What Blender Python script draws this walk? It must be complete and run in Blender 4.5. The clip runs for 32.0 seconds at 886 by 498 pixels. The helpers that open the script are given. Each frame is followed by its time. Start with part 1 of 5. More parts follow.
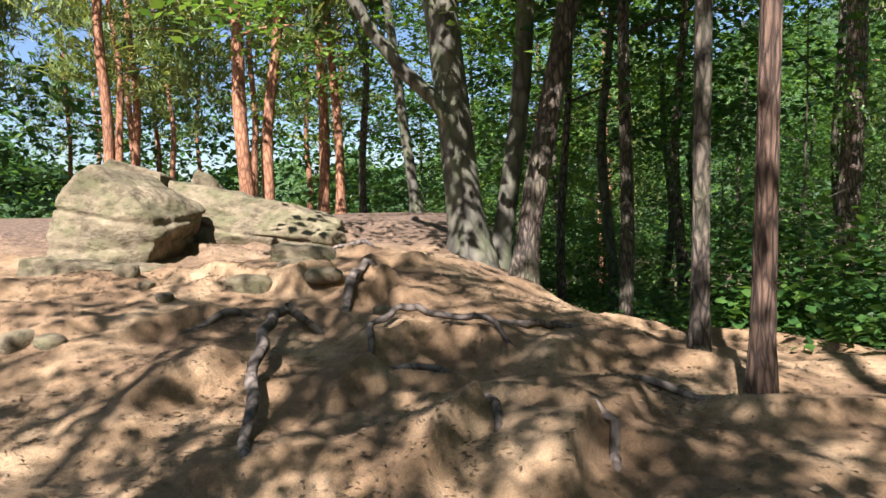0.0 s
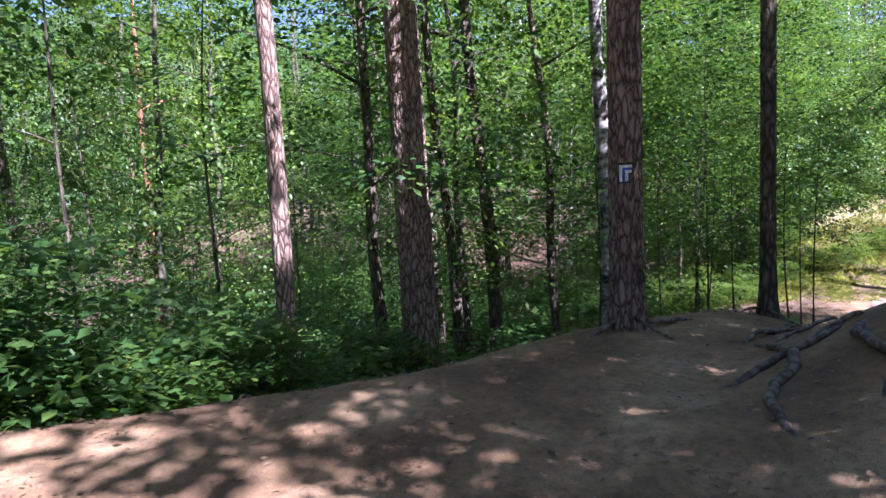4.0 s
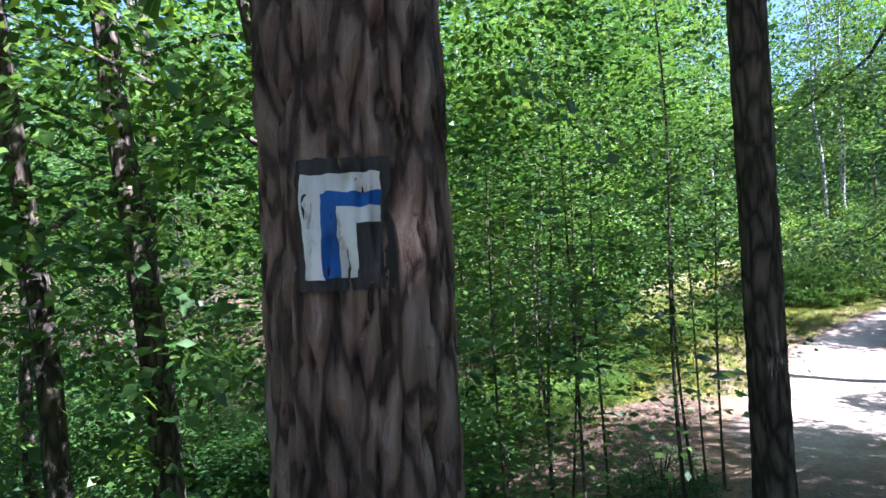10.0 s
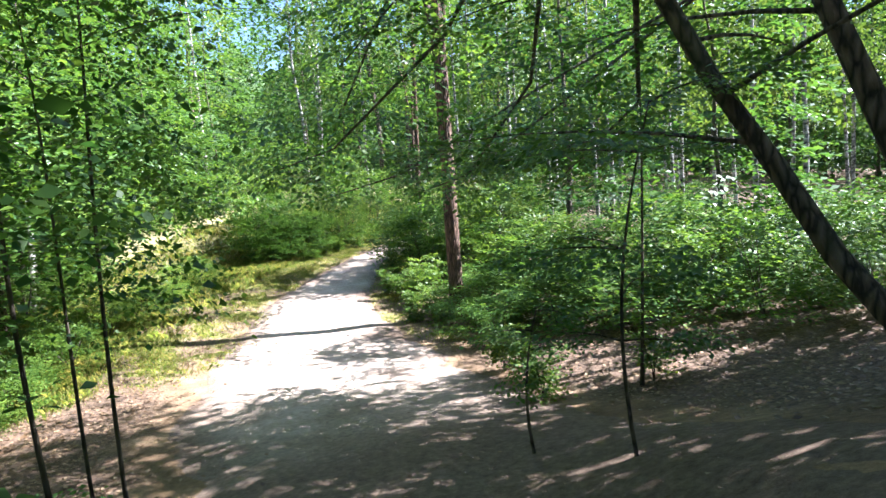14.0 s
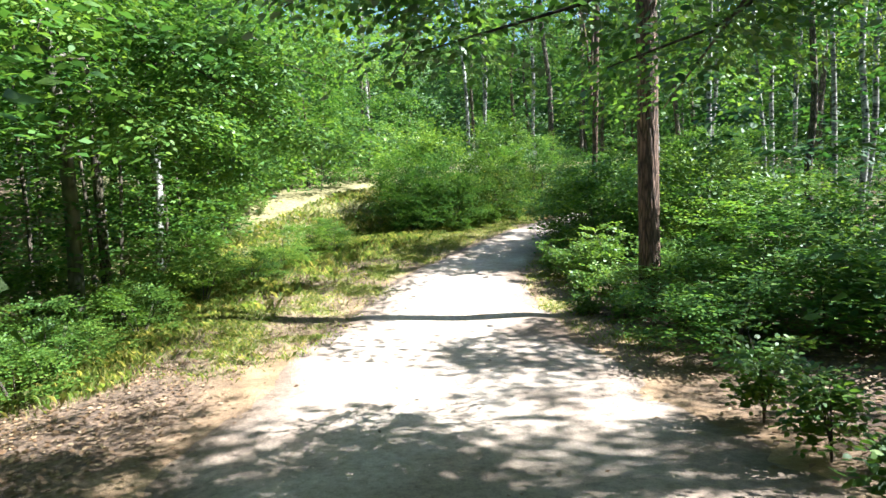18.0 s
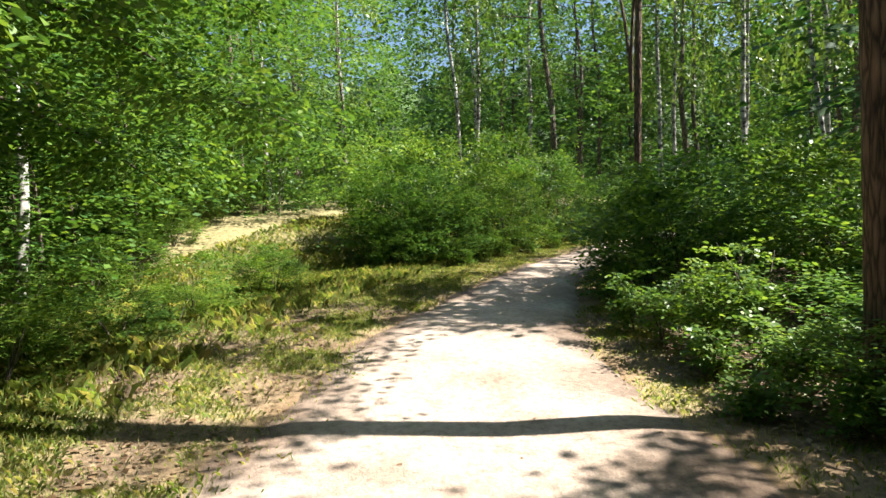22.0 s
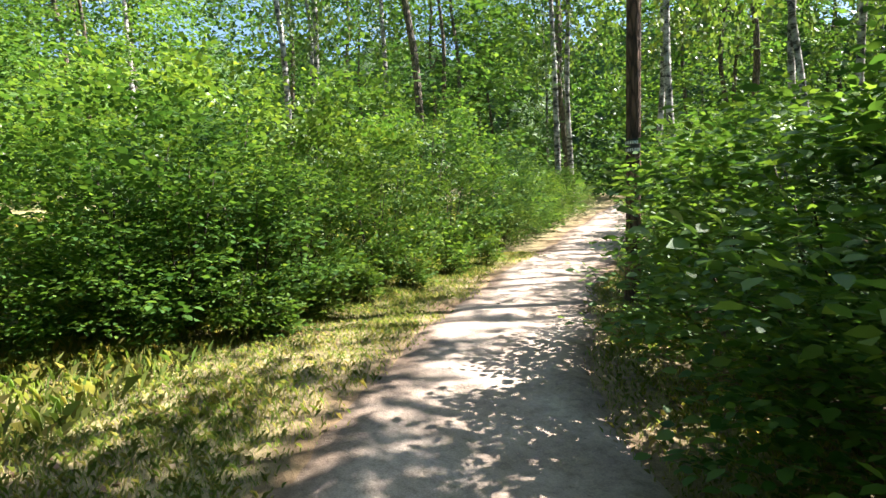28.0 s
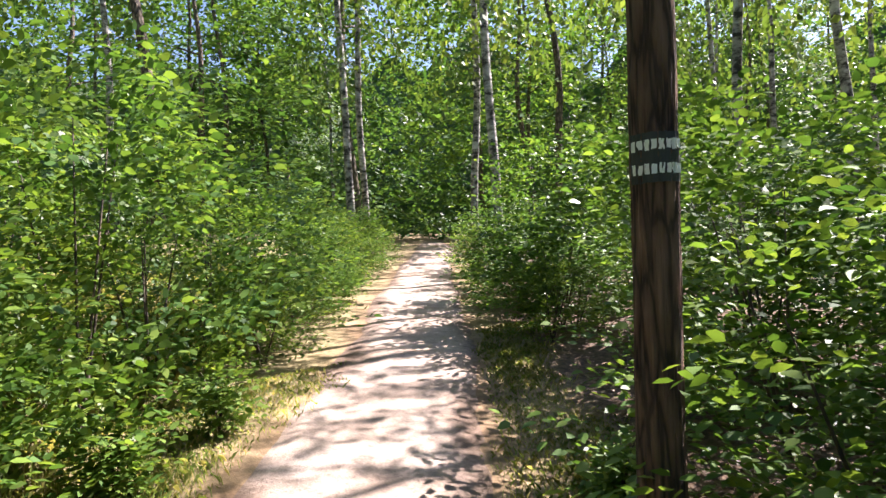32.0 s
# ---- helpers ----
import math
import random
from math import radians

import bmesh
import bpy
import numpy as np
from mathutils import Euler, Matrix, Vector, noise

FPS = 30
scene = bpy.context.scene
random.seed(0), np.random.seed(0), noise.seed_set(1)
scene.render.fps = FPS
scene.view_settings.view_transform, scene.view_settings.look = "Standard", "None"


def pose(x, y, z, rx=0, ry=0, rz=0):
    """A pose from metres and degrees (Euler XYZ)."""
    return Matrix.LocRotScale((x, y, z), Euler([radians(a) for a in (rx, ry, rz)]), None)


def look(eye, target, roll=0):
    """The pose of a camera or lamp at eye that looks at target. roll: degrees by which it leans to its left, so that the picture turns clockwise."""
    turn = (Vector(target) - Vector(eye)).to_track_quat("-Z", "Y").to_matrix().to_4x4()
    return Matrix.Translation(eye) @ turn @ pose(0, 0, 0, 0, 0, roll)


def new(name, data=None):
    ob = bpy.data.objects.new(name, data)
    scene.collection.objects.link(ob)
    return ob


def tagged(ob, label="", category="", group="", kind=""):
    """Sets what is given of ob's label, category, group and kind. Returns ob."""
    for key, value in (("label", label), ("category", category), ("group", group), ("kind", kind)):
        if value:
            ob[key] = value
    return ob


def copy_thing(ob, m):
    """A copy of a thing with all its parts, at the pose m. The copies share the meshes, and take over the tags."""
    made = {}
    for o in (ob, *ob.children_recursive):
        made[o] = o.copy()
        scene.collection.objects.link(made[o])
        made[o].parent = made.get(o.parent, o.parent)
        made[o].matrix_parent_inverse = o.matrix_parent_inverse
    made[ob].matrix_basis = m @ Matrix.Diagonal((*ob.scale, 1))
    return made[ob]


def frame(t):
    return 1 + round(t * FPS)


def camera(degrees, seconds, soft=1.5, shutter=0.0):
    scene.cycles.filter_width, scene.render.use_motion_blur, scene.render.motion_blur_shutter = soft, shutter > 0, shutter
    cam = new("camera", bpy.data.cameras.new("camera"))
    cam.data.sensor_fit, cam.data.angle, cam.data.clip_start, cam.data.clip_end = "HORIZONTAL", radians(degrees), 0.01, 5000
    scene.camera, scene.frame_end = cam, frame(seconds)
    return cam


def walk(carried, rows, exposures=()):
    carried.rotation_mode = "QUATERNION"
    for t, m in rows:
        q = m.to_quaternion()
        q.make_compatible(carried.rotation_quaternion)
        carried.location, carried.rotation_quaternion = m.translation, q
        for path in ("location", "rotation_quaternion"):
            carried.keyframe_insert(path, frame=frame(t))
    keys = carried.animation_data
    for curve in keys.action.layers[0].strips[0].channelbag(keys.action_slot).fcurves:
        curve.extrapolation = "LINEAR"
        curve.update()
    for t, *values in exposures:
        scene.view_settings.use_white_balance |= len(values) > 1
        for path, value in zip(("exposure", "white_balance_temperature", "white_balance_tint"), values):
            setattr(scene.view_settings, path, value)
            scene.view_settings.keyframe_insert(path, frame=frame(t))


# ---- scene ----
cam = camera(70.3, 32.0)
PATH = [
    (0.0, (0.889, -0.567, 1.544), (1.082, 4.417, 1.184), -0.97),
    (0.5, (1.234, -0.262, 1.459), (1.872, 4.681, 1.063), -0.98),
    (1.0, (1.544, -0.208, 1.438), (3.07, 4.534, 1.035), -1.1),
    (1.5, (1.845, -0.205, 1.456), (4.118, 4.226, 1.014), -1.01),
    (2.0, (2.216, -0.271, 1.464), (5.010, 3.843, 0.945), -0.98),
    (2.5, (2.430, -0.264, 1.463), (5.755, 3.430, 0.920), -1.18),
    (3.0, (3.313, 0.089, 1.401), (7.021, 3.395, 0.835), -1.40),
    (3.5, (3.850, 0.396, 1.359), (7.944, 3.224, 0.871), -1.57),
    (4.0, (4.387, 0.610, 1.365), (8.728, 3.054, 0.946), -2.05),
    (4.5, (4.877, 0.738, 1.385), (9.402, 2.826, 0.977), -2.30),
    (6.5, (6.958, 1.247, 1.367), (11.846, 2.247, 1.036), -2.73),
    (7.0, (7.369, 1.427, 1.374), (12.264, 2.405, 1.091), -2.65),
    (7.5, (7.809, 1.531, 1.385), (12.707, 2.497, 1.120), -2.60),
    (8.0, (8.255, 1.623, 1.397), (13.160, 2.567, 1.175), -2.78),
    (8.5, (8.652, 1.706, 1.413), (13.560, 2.650, 1.291), -2.75),
    (9.0, (9.057, 1.720, 1.453), (13.953, 2.733, 1.404), -2.84),
    (9.5, (9.426, 1.752, 1.487), (14.292, 2.903, 1.523), -2.60),
    (10.0, (9.716, 1.682, 1.469), (14.574, 2.862, 1.527), -2.90),
    (10.5, (9.929, 1.463, 1.437), (14.829, 2.456, 1.479), -3.73),
    (11.0, (10.530, 1.284, 1.317), (15.527, 1.430, 1.218), -3.96),
    (11.5, (11.386, 1.064, 1.155), (16.309, 0.223, 0.921), -4.49),
    (12.0, (11.849, 0.984, 1.065), (16.602, -0.537, 0.759), -4.51),
    (12.5, (12.189, 0.873, 0.996), (16.791, -1.052, 0.644), -4.46),
    (13.0, (12.485, 0.785, 0.929), (16.917, -1.497, 0.542), -4.06),
    (13.5, (12.785, 0.539, 0.916), (17.104, -1.948, 0.510), -4.30),
    (15.5, (13.831, -0.156, 0.654), (18.450, -1.989, 0.107), -2.91),
    (16.0, (14.183, -0.319, 0.588), (18.843, -2.058, 0.071), -2.87),
    (16.5, (14.639, -0.569, 0.452), (19.395, -2.046, 0.007), -2.60),
    (17.0, (15.323, -0.836, 0.347), (20.114, -2.190, -0.124), -2.54),
    (17.5, (15.942, -1.046, 0.252), (20.766, -2.273, -0.211), -2.57),
    (18.0, (16.533, -1.231, 0.156), (21.367, -2.424, -0.305), -2.47),
    (18.5, (17.128, -1.392, 0.104), (21.963, -2.597, -0.311), -2.46),
    (19.0, (17.728, -1.495, 0.027), (22.567, -2.699, -0.335), -2.17),
    (19.5, (18.320, -1.584, -0.067), (23.172, -2.758, -0.359), -2.28),
    (20.0, (18.883, -1.631, -0.166), (23.735, -2.815, -0.411), -2.23),
    (20.5, (19.477, -1.775, -0.246), (24.321, -2.995, -0.473), -2.58),
    (21.0, (20.104, -1.861, -0.270), (24.940, -3.120, -0.449), -2.33),
    (21.5, (20.710, -2.016, -0.329), (25.526, -3.354, -0.473), -2.28),
    (22.0, (21.367, -2.148, -0.359), (26.176, -3.510, -0.472), -2.18),
    (22.5, (21.978, -2.294, -0.400), (26.771, -3.714, -0.477), -1.93),
    (23.0, (22.605, -2.446, -0.397), (27.398, -3.870, -0.446), -1.97),
    (23.5, (23.234, -2.626, -0.392), (28.011, -4.102, -0.440), -1.70),
    (24.0, (23.866, -2.779, -0.354), (28.633, -4.286, -0.401), -2.15),
    (24.5, (24.495, -2.949, -0.324), (29.220, -4.583, -0.342), -2.55),
    (25.0, (25.139, -3.135, -0.292), (29.780, -4.994, -0.289), -2.50),
    (25.5, (25.692, -3.292, -0.275), (30.241, -5.367, -0.304), -2.63),
    (27.5, (28.044, -4.461, -0.186), (32.430, -6.856, -0.340), -2.88),
    (28.0, (28.685, -4.784, -0.127), (33.020, -7.270, -0.308), -2.92),
    (28.5, (29.402, -5.189, -0.079), (33.718, -7.706, -0.267), -2.90),
    (29.0, (30.018, -5.545, -0.016), (34.277, -8.158, -0.201), -3.30),
    (29.5, (30.614, -6.045, 0.020), (34.724, -8.888, -0.152), -3.61),
    (30.0, (31.157, -6.472, 0.085), (35.130, -9.503, -0.096), -3.89),
    (30.5, (31.636, -6.910, 0.128), (35.372, -10.228, -0.044), -4.06),
    (31.0, (32.153, -7.369, 0.197), (35.705, -10.887, 0.104), -3.83),
    (31.5, (32.569, -7.705, 0.290), (35.943, -11.396, 0.277), -3.93),
    (32.0, (32.935, -8.102, 0.394), (36.188, -11.898, 0.406), -3.93),
]
EXPOSURES = [(0, 1.75, 5800, 15), (2, 1.75, 5700, 14), (4, 2.4, 5200, 38), (6.5, 2.65, 5200, 36), (10, 2.85, 5000, 24), (12, 3.0, 5200, 23), (14, 2.85, 5400, 16), (17, 2.65, 5400, 9), (19, 2.35, 5500, 4), (22, 2.0, 6200, 9), (25, 1.98, 6100, 17), (28.5, 2.55, 6050, 11), (30.5, 2.4, 6000, 16), (32, 2.45, 6100, 25)]
walk(cam, [(t, look(e, g, r)) for t, e, g, r in PATH], EXPOSURES)

# ---- world and sun ----
SUN = Vector((-0.3, -0.95, 1.1)).normalized()
world = bpy.data.worlds.new("sky")
scene.world = world
world.use_nodes = True
wn = world.node_tree.nodes
sky = wn.new("ShaderNodeTexSky")
sky.sky_type = 'NISHITA'
sky.sun_disc = False
sky.sun_elevation = math.asin(SUN.z)
sky.sun_rotation = math.atan2(SUN.x, SUN.y)
wn["Background"].inputs[1].default_value = 0.05
world.node_tree.links.new(sky.outputs[0], wn["Background"].inputs[0])
sun_data = bpy.data.lights.new("sun", 'SUN')
sun_data.energy, sun_data.angle, sun_data.color = 5.0, radians(0.55), (1.0, 0.93, 0.82)
sun = new("sun", sun_data)
sun.matrix_world = look((0, -30, 40), Vector((0, -30, 40)) - SUN)

# ---- materials ----


def material(name):
    m = bpy.data.materials.new(name)
    m.use_nodes = True
    return m, m.node_tree.nodes, m.node_tree.links, m.node_tree.nodes["Principled BSDF"]


def ramp(n, stops):
    r = n.new("ShaderNodeValToRGB")
    e = r.color_ramp.elements
    while len(e) < len(stops):
        e.new(0.5)
    for k, (p, c) in enumerate(stops):
        e[k].position, e[k].color = p, (*c, 1)
    return r


def coords(n, l, scale, kind="Object"):
    t = n.new("ShaderNodeTexCoord")
    m = n.new("ShaderNodeMapping")
    m.inputs["Scale"].default_value = scale
    l.new(t.outputs[kind], m.inputs[0])
    return m.outputs[0]


def noise_tex(n, l, vec, scale, detail=4.0, rough=0.6):
    t = n.new("ShaderNodeTexNoise")
    t.inputs["Scale"].default_value, t.inputs["Detail"].default_value, t.inputs["Roughness"].default_value = scale, detail, rough
    l.new(vec, t.inputs["Vector"])
    return t.outputs["Fac"]


def mixed(n, l, a, b, fac, mode='MIX'):
    m = n.new("ShaderNodeMix")
    m.data_type, m.blend_type = 'RGBA', mode
    for sock, v in ((m.inputs[0], fac), (m.inputs[6], a), (m.inputs[7], b)):
        if isinstance(v, (int, float)):
            sock.default_value = v
        elif isinstance(v, tuple):
            sock.default_value = (*v, 1)
        else:
            l.new(v, sock)
    return m.outputs[2]


def bumped(n, l, height, bsdf, strength, distance):
    b = n.new("ShaderNodeBump")
    b.inputs["Strength"].default_value, b.inputs["Distance"].default_value = strength, distance
    l.new(height, b.inputs["Height"])
    l.new(b.outputs[0], bsdf.inputs["Normal"])


def bark(name, dark, mid, light, stretch=(9, 9, 1.6), strength=0.8, distance=0.03, moss=0.0):
    m, n, l, p = material(name)
    v = coords(n, l, stretch)
    f1 = noise_tex(n, l, v, 3.0, 6, 0.65)
    vo = n.new("ShaderNodeTexVoronoi")
    vo.feature = 'DISTANCE_TO_EDGE'
    vo.inputs["Scale"].default_value = 2.2
    w = n.new("ShaderNodeMix")
    w.data_type = 'VECTOR'
    nz = n.new("ShaderNodeTexNoise")
    nz.inputs["Scale"].default_value = 1.2
    l.new(v, nz.inputs["Vector"])
    l.new(v, w.inputs[4])
    l.new(nz.outputs["Color"], w.inputs[5])
    w.inputs[0].default_value = 0.35
    l.new(w.outputs[1], vo.inputs["Vector"])
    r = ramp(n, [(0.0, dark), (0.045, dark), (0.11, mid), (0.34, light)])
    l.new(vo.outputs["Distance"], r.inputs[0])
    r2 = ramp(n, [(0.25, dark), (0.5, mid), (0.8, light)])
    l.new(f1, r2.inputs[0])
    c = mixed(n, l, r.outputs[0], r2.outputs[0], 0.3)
    big = noise_tex(n, l, coords(n, l, (1, 1, 1)), 2.3, 3)
    rb = ramp(n, [(0.35, (0.72, 0.72, 0.72)), (0.65, (1.15, 1.12, 1.08))])
    l.new(big, rb.inputs[0])
    c = mixed(n, l, c, rb.outputs[0], 1.0, 'MULTIPLY')
    if moss:
        rm = ramp(n, [(0.45, (0, 0, 0)), (0.7, (moss, moss, moss))])
        l.new(noise_tex(n, l, coords(n, l, (1, 1, 0.5)), 3.1, 5), rm.inputs[0])
        c = mixed(n, l, c, (0.11, 0.14, 0.05), rm.outputs[0])
    l.new(c, p.inputs["Base Color"])
    p.inputs["Roughness"].default_value = 0.9
    h = n.new("ShaderNodeMath")
    h.operation = 'MULTIPLY_ADD'
    h.inputs[1].default_value = 1.6
    l.new(vo.outputs["Distance"], h.inputs[0])
    l.new(f1, h.inputs[2])
    bumped(n, l, h.outputs[0], p, strength, distance)
    return m


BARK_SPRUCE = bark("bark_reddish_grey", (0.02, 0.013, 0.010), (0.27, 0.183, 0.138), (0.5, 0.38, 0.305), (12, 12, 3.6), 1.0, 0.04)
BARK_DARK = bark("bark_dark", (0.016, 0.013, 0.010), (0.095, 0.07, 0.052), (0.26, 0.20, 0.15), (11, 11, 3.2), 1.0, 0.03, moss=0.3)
BARK_BEECH = bark("bark_smooth_grey", (0.045, 0.04, 0.03), (0.10, 0.088, 0.066), (0.18, 0.165, 0.125), (4, 4, 2), 0.25, 0.01, 0.5)
BARK_PINE = bark("bark_orange_pine", (0.112, 0.048, 0.024), (0.288, 0.128, 0.064), (0.416, 0.216, 0.120), (7, 7, 2.2), 0.6, 0.02)
BARK_OAK = bark("bark_brown_furrowed", (0.026, 0.016, 0.011), (0.125, 0.074, 0.048), (0.26, 0.16, 0.108), (15, 15, 2.2), 1.0, 0.03)
BARK_TWIG = bark("bark_twig", (0.04, 0.03, 0.022), (0.09, 0.07, 0.05), (0.15, 0.12, 0.09))
WOOD_ROOT = bark("root_wood", (0.05, 0.038, 0.03), (0.125, 0.098, 0.08), (0.25, 0.205, 0.17), (6, 6, 6), 0.5, 0.01)


def birch_bark():
    m, n, l, p = material("bark_white_birch")
    v = coords(n, l, (3.0, 3.0, 5.5))
    f = noise_tex(n, l, v, 1.6, 5, 0.7)
    r = ramp(n, [(0.42, (0.03, 0.026, 0.022)), (0.48, (0.26, 0.24, 0.21)), (0.6, (0.56, 0.54, 0.50))])
    l.new(f, r.inputs[0])
    f2 = noise_tex(n, l, coords(n, l, (1, 1, 0.35)), 3, 4)
    r2 = ramp(n, [(0.4, (0.5, 0.5, 0.5)), (0.6, (1, 1, 1))])
    l.new(f2, r2.inputs[0])
    l.new(mixed(n, l, r.outputs[0], r2.outputs[0], 1.0, 'MULTIPLY'), p.inputs["Base Color"])
    p.inputs["Roughness"].default_value = 0.75
    bumped(n, l, f, p, 0.4, 0.01)
    return m


BARK_BIRCH = birch_bark()


def leaf(name, a, b, c, gloss=0.47, through_light=0.46):
    """Leaves: three greens by leaf and by plant, part of the light passing through the blade."""
    m, n, l, p = material(name)
    g = n.new("ShaderNodeNewGeometry")
    r = ramp(n, [(0.0, a), (0.5, b), (1.0, c)])
    l.new(g.outputs["Random Per Island"], r.inputs[0])
    o = n.new("ShaderNodeObjectInfo")
    rr = ramp(n, [(0.0, (0.75, 0.82, 0.8)), (1.0, (1.25, 1.15, 0.95))])
    l.new(o.outputs["Random"], rr.inputs[0])
    big = ramp(n, [(0.3, (0.78, 0.82, 0.8)), (0.7, (1.18, 1.12, 1.0))])
    l.new(noise_tex(n, l, coords(n, l, (1, 1, 1)), 0.9, 2), big.inputs[0])
    col = mixed(n, l, mixed(n, l, r.outputs[0], rr.outputs[0], 1.0, 'MULTIPLY'), big.outputs[0], 1.0, 'MULTIPLY')
    l.new(col, p.inputs["Base Color"])
    p.inputs["Roughness"].default_value = gloss
    p.inputs["Specular IOR Level"].default_value = 0.45
    t = n.new("ShaderNodeBsdfTranslucent")
    l.new(mixed(n, l, col, (1.2, 1.15, 0.6), 1.0, 'MULTIPLY'), t.inputs["Color"])
    mix = n.new("ShaderNodeMixShader")
    mix.inputs[0].default_value = through_light
    l.new(p.outputs[0], mix.inputs[1])
    l.new(t.outputs[0], mix.inputs[2])
    l.new(mix.outputs[0], n["Material Output"].inputs[0])
    return m


LEAF_BEECH = leaf("leaf_beech", (0.05, 0.12, 0.028), (0.085, 0.18, 0.036), (0.16, 0.26, 0.05))
# deep green leaves, also put on undergrowth as a stand-in for shade
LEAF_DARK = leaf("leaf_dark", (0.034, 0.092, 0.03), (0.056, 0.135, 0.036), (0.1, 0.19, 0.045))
LEAF_BIRCH = leaf("leaf_birch", (0.07, 0.13, 0.03), (0.11, 0.18, 0.04), (0.17, 0.24, 0.06))
LEAF_SHRUB = leaf("leaf_shrub", (0.065, 0.14, 0.028), (0.11, 0.2, 0.038), (0.2, 0.29, 0.055))
NEEDLE = leaf("needle_pine", (0.09, 0.15, 0.06), (0.15, 0.21, 0.08), (0.25, 0.28, 0.10), 0.5, 0.4)
GRASS = leaf("grass_blade", (0.13, 0.23, 0.055), (0.24, 0.31, 0.09), (0.47, 0.43, 0.21), 0.5, 0.5)
LITTER = leaf("leaf_litter", (0.09, 0.05, 0.03), (0.18, 0.105, 0.065), (0.34, 0.24, 0.17), 0.55, 0.1)


def ground_mat(name, path):
    m, n, l, p = material(name)
    v = coords(n, l, (1, 1, 1))
    f1 = noise_tex(n, l, v, 1.1, 6, 0.62)
    f2 = noise_tex(n, l, v, 14, 6, 0.7)
    f3 = noise_tex(n, l, v, 90, 3, 0.7)
    if path:
        base = ramp(n, [(0.3, (0.27, 0.195, 0.145)), (0.5, (0.40, 0.31, 0.245)), (0.72, (0.52, 0.43, 0.36))])
    else:
        base = ramp(n, [(0.3, (0.11, 0.062, 0.031)), (0.5, (0.228, 0.142, 0.073)), (0.72, (0.41, 0.285, 0.165))])
    l.new(f1, base.inputs[0])
    grain = ramp(n, [(0.3, (0.62, 0.60, 0.58)), (0.5, (1, 1, 1)), (0.75, (1.28, 1.24, 1.2))])
    l.new(f2, grain.inputs[0])
    col = mixed(n, l, base.outputs[0], grain.outputs[0], 1.0, 'MULTIPLY')
    if path:
        a = n.new("ShaderNodeVertexColor")
        a.layer_name = "edge"
        s = n.new("ShaderNodeSeparateColor")
        l.new(a.outputs[0], s.inputs[0])
        soil = ramp(n, [(0.3, (0.075, 0.046, 0.029)), (0.5, (0.145, 0.094, 0.061)), (0.72, (0.24, 0.165, 0.113))])
        l.new(f2, soil.inputs[0])
        col = mixed(n, l, col, soil.outputs[0], s.outputs[0])
    else:
        a = n.new("ShaderNodeVertexColor")
        a.layer_name = "cover"
        s = n.new("ShaderNodeSeparateColor")
        l.new(a.outputs[0], s.inputs[0])
        lit = ramp(n, [(0.35, (0.05, 0.033, 0.022)), (0.5, (0.12, 0.075, 0.047)), (0.66, (0.24, 0.155, 0.10))])
        l.new(f2, lit.inputs[0])
        gr = ramp(n, [(0.35, (0.14, 0.125, 0.05)), (0.5, (0.24, 0.2, 0.085)), (0.65, (0.38, 0.31, 0.155))])
        l.new(f2, gr.inputs[0])
        col = mixed(n, l, col, lit.outputs[0], s.outputs[0])
        col = mixed(n, l, col, gr.outputs[0], s.outputs[1])
    fine = ramp(n, [(0.35, (0.8, 0.8, 0.8)), (0.65, (1.15, 1.15, 1.15))])
    l.new(f3, fine.inputs[0])
    col = mixed(n, l, col, fine.outputs[0], 1.0, 'MULTIPLY')
    l.new(col, p.inputs["Base Color"])
    p.inputs["Roughness"].default_value = 0.95
    h = n.new("ShaderNodeMath")
    h.operation = 'MULTIPLY_ADD'
    h.inputs[1].default_value = 0.3
    l.new(f3, h.inputs[0])
    l.new(f2, h.inputs[2])
    bumped(n, l, h.outputs[0], p, 0.8, 0.03)
    return m


GROUND = ground_mat("forest_soil", False)
SAND = ground_mat("trodden_sand", True)


def rock_mat():
    m, n, l, p = material("sandstone")
    v = coords(n, l, (1, 1, 1.6))
    f1 = noise_tex(n, l, v, 1.6, 7, 0.65)
    f2 = noise_tex(n, l, v, 22, 5, 0.7)
    r = ramp(n, [(0.3, (0.09, 0.07, 0.045)), (0.5, (0.21, 0.165, 0.105)), (0.7, (0.36, 0.295, 0.2))])
    l.new(f1, r.inputs[0])
    g = ramp(n, [(0.3, (0.7, 0.68, 0.62)), (0.7, (1.2, 1.2, 1.15))])
    l.new(f2, g.inputs[0])
    col = mixed(n, l, r.outputs[0], g.outputs[0], 1.0, 'MULTIPLY')
    ms = ramp(n, [(0.44, (0, 0, 0)), (0.6, (0.75, 0.75, 0.75))])
    l.new(noise_tex(n, l, v, 2.7, 5), ms.inputs[0])
    col = mixed(n, l, col, (0.1, 0.095, 0.04), ms.outputs[0])
    l.new(col, p.inputs["Base Color"])
    p.inputs["Roughness"].default_value = 0.92
    f4 = noise_tex(n, l, v, 7, 6, 0.7)
    st = ramp(n, [(0.4, (0.5, 0.47, 0.42)), (0.5, (1, 1, 1))])
    l.new(f4, st.inputs[0])
    l.new(mixed(n, l, col, st.outputs[0], 0.8, 'MULTIPLY'), p.inputs["Base Color"])
    h = n.new("ShaderNodeMath")
    h.operation = 'MULTIPLY_ADD'
    h.inputs[1].default_value = 0.4
    l.new(f2, h.inputs[0])
    l.new(f4, h.inputs[2])
    bumped(n, l, h.outputs[0], p, 0.8, 0.06)
    return m


ROCK = rock_mat()


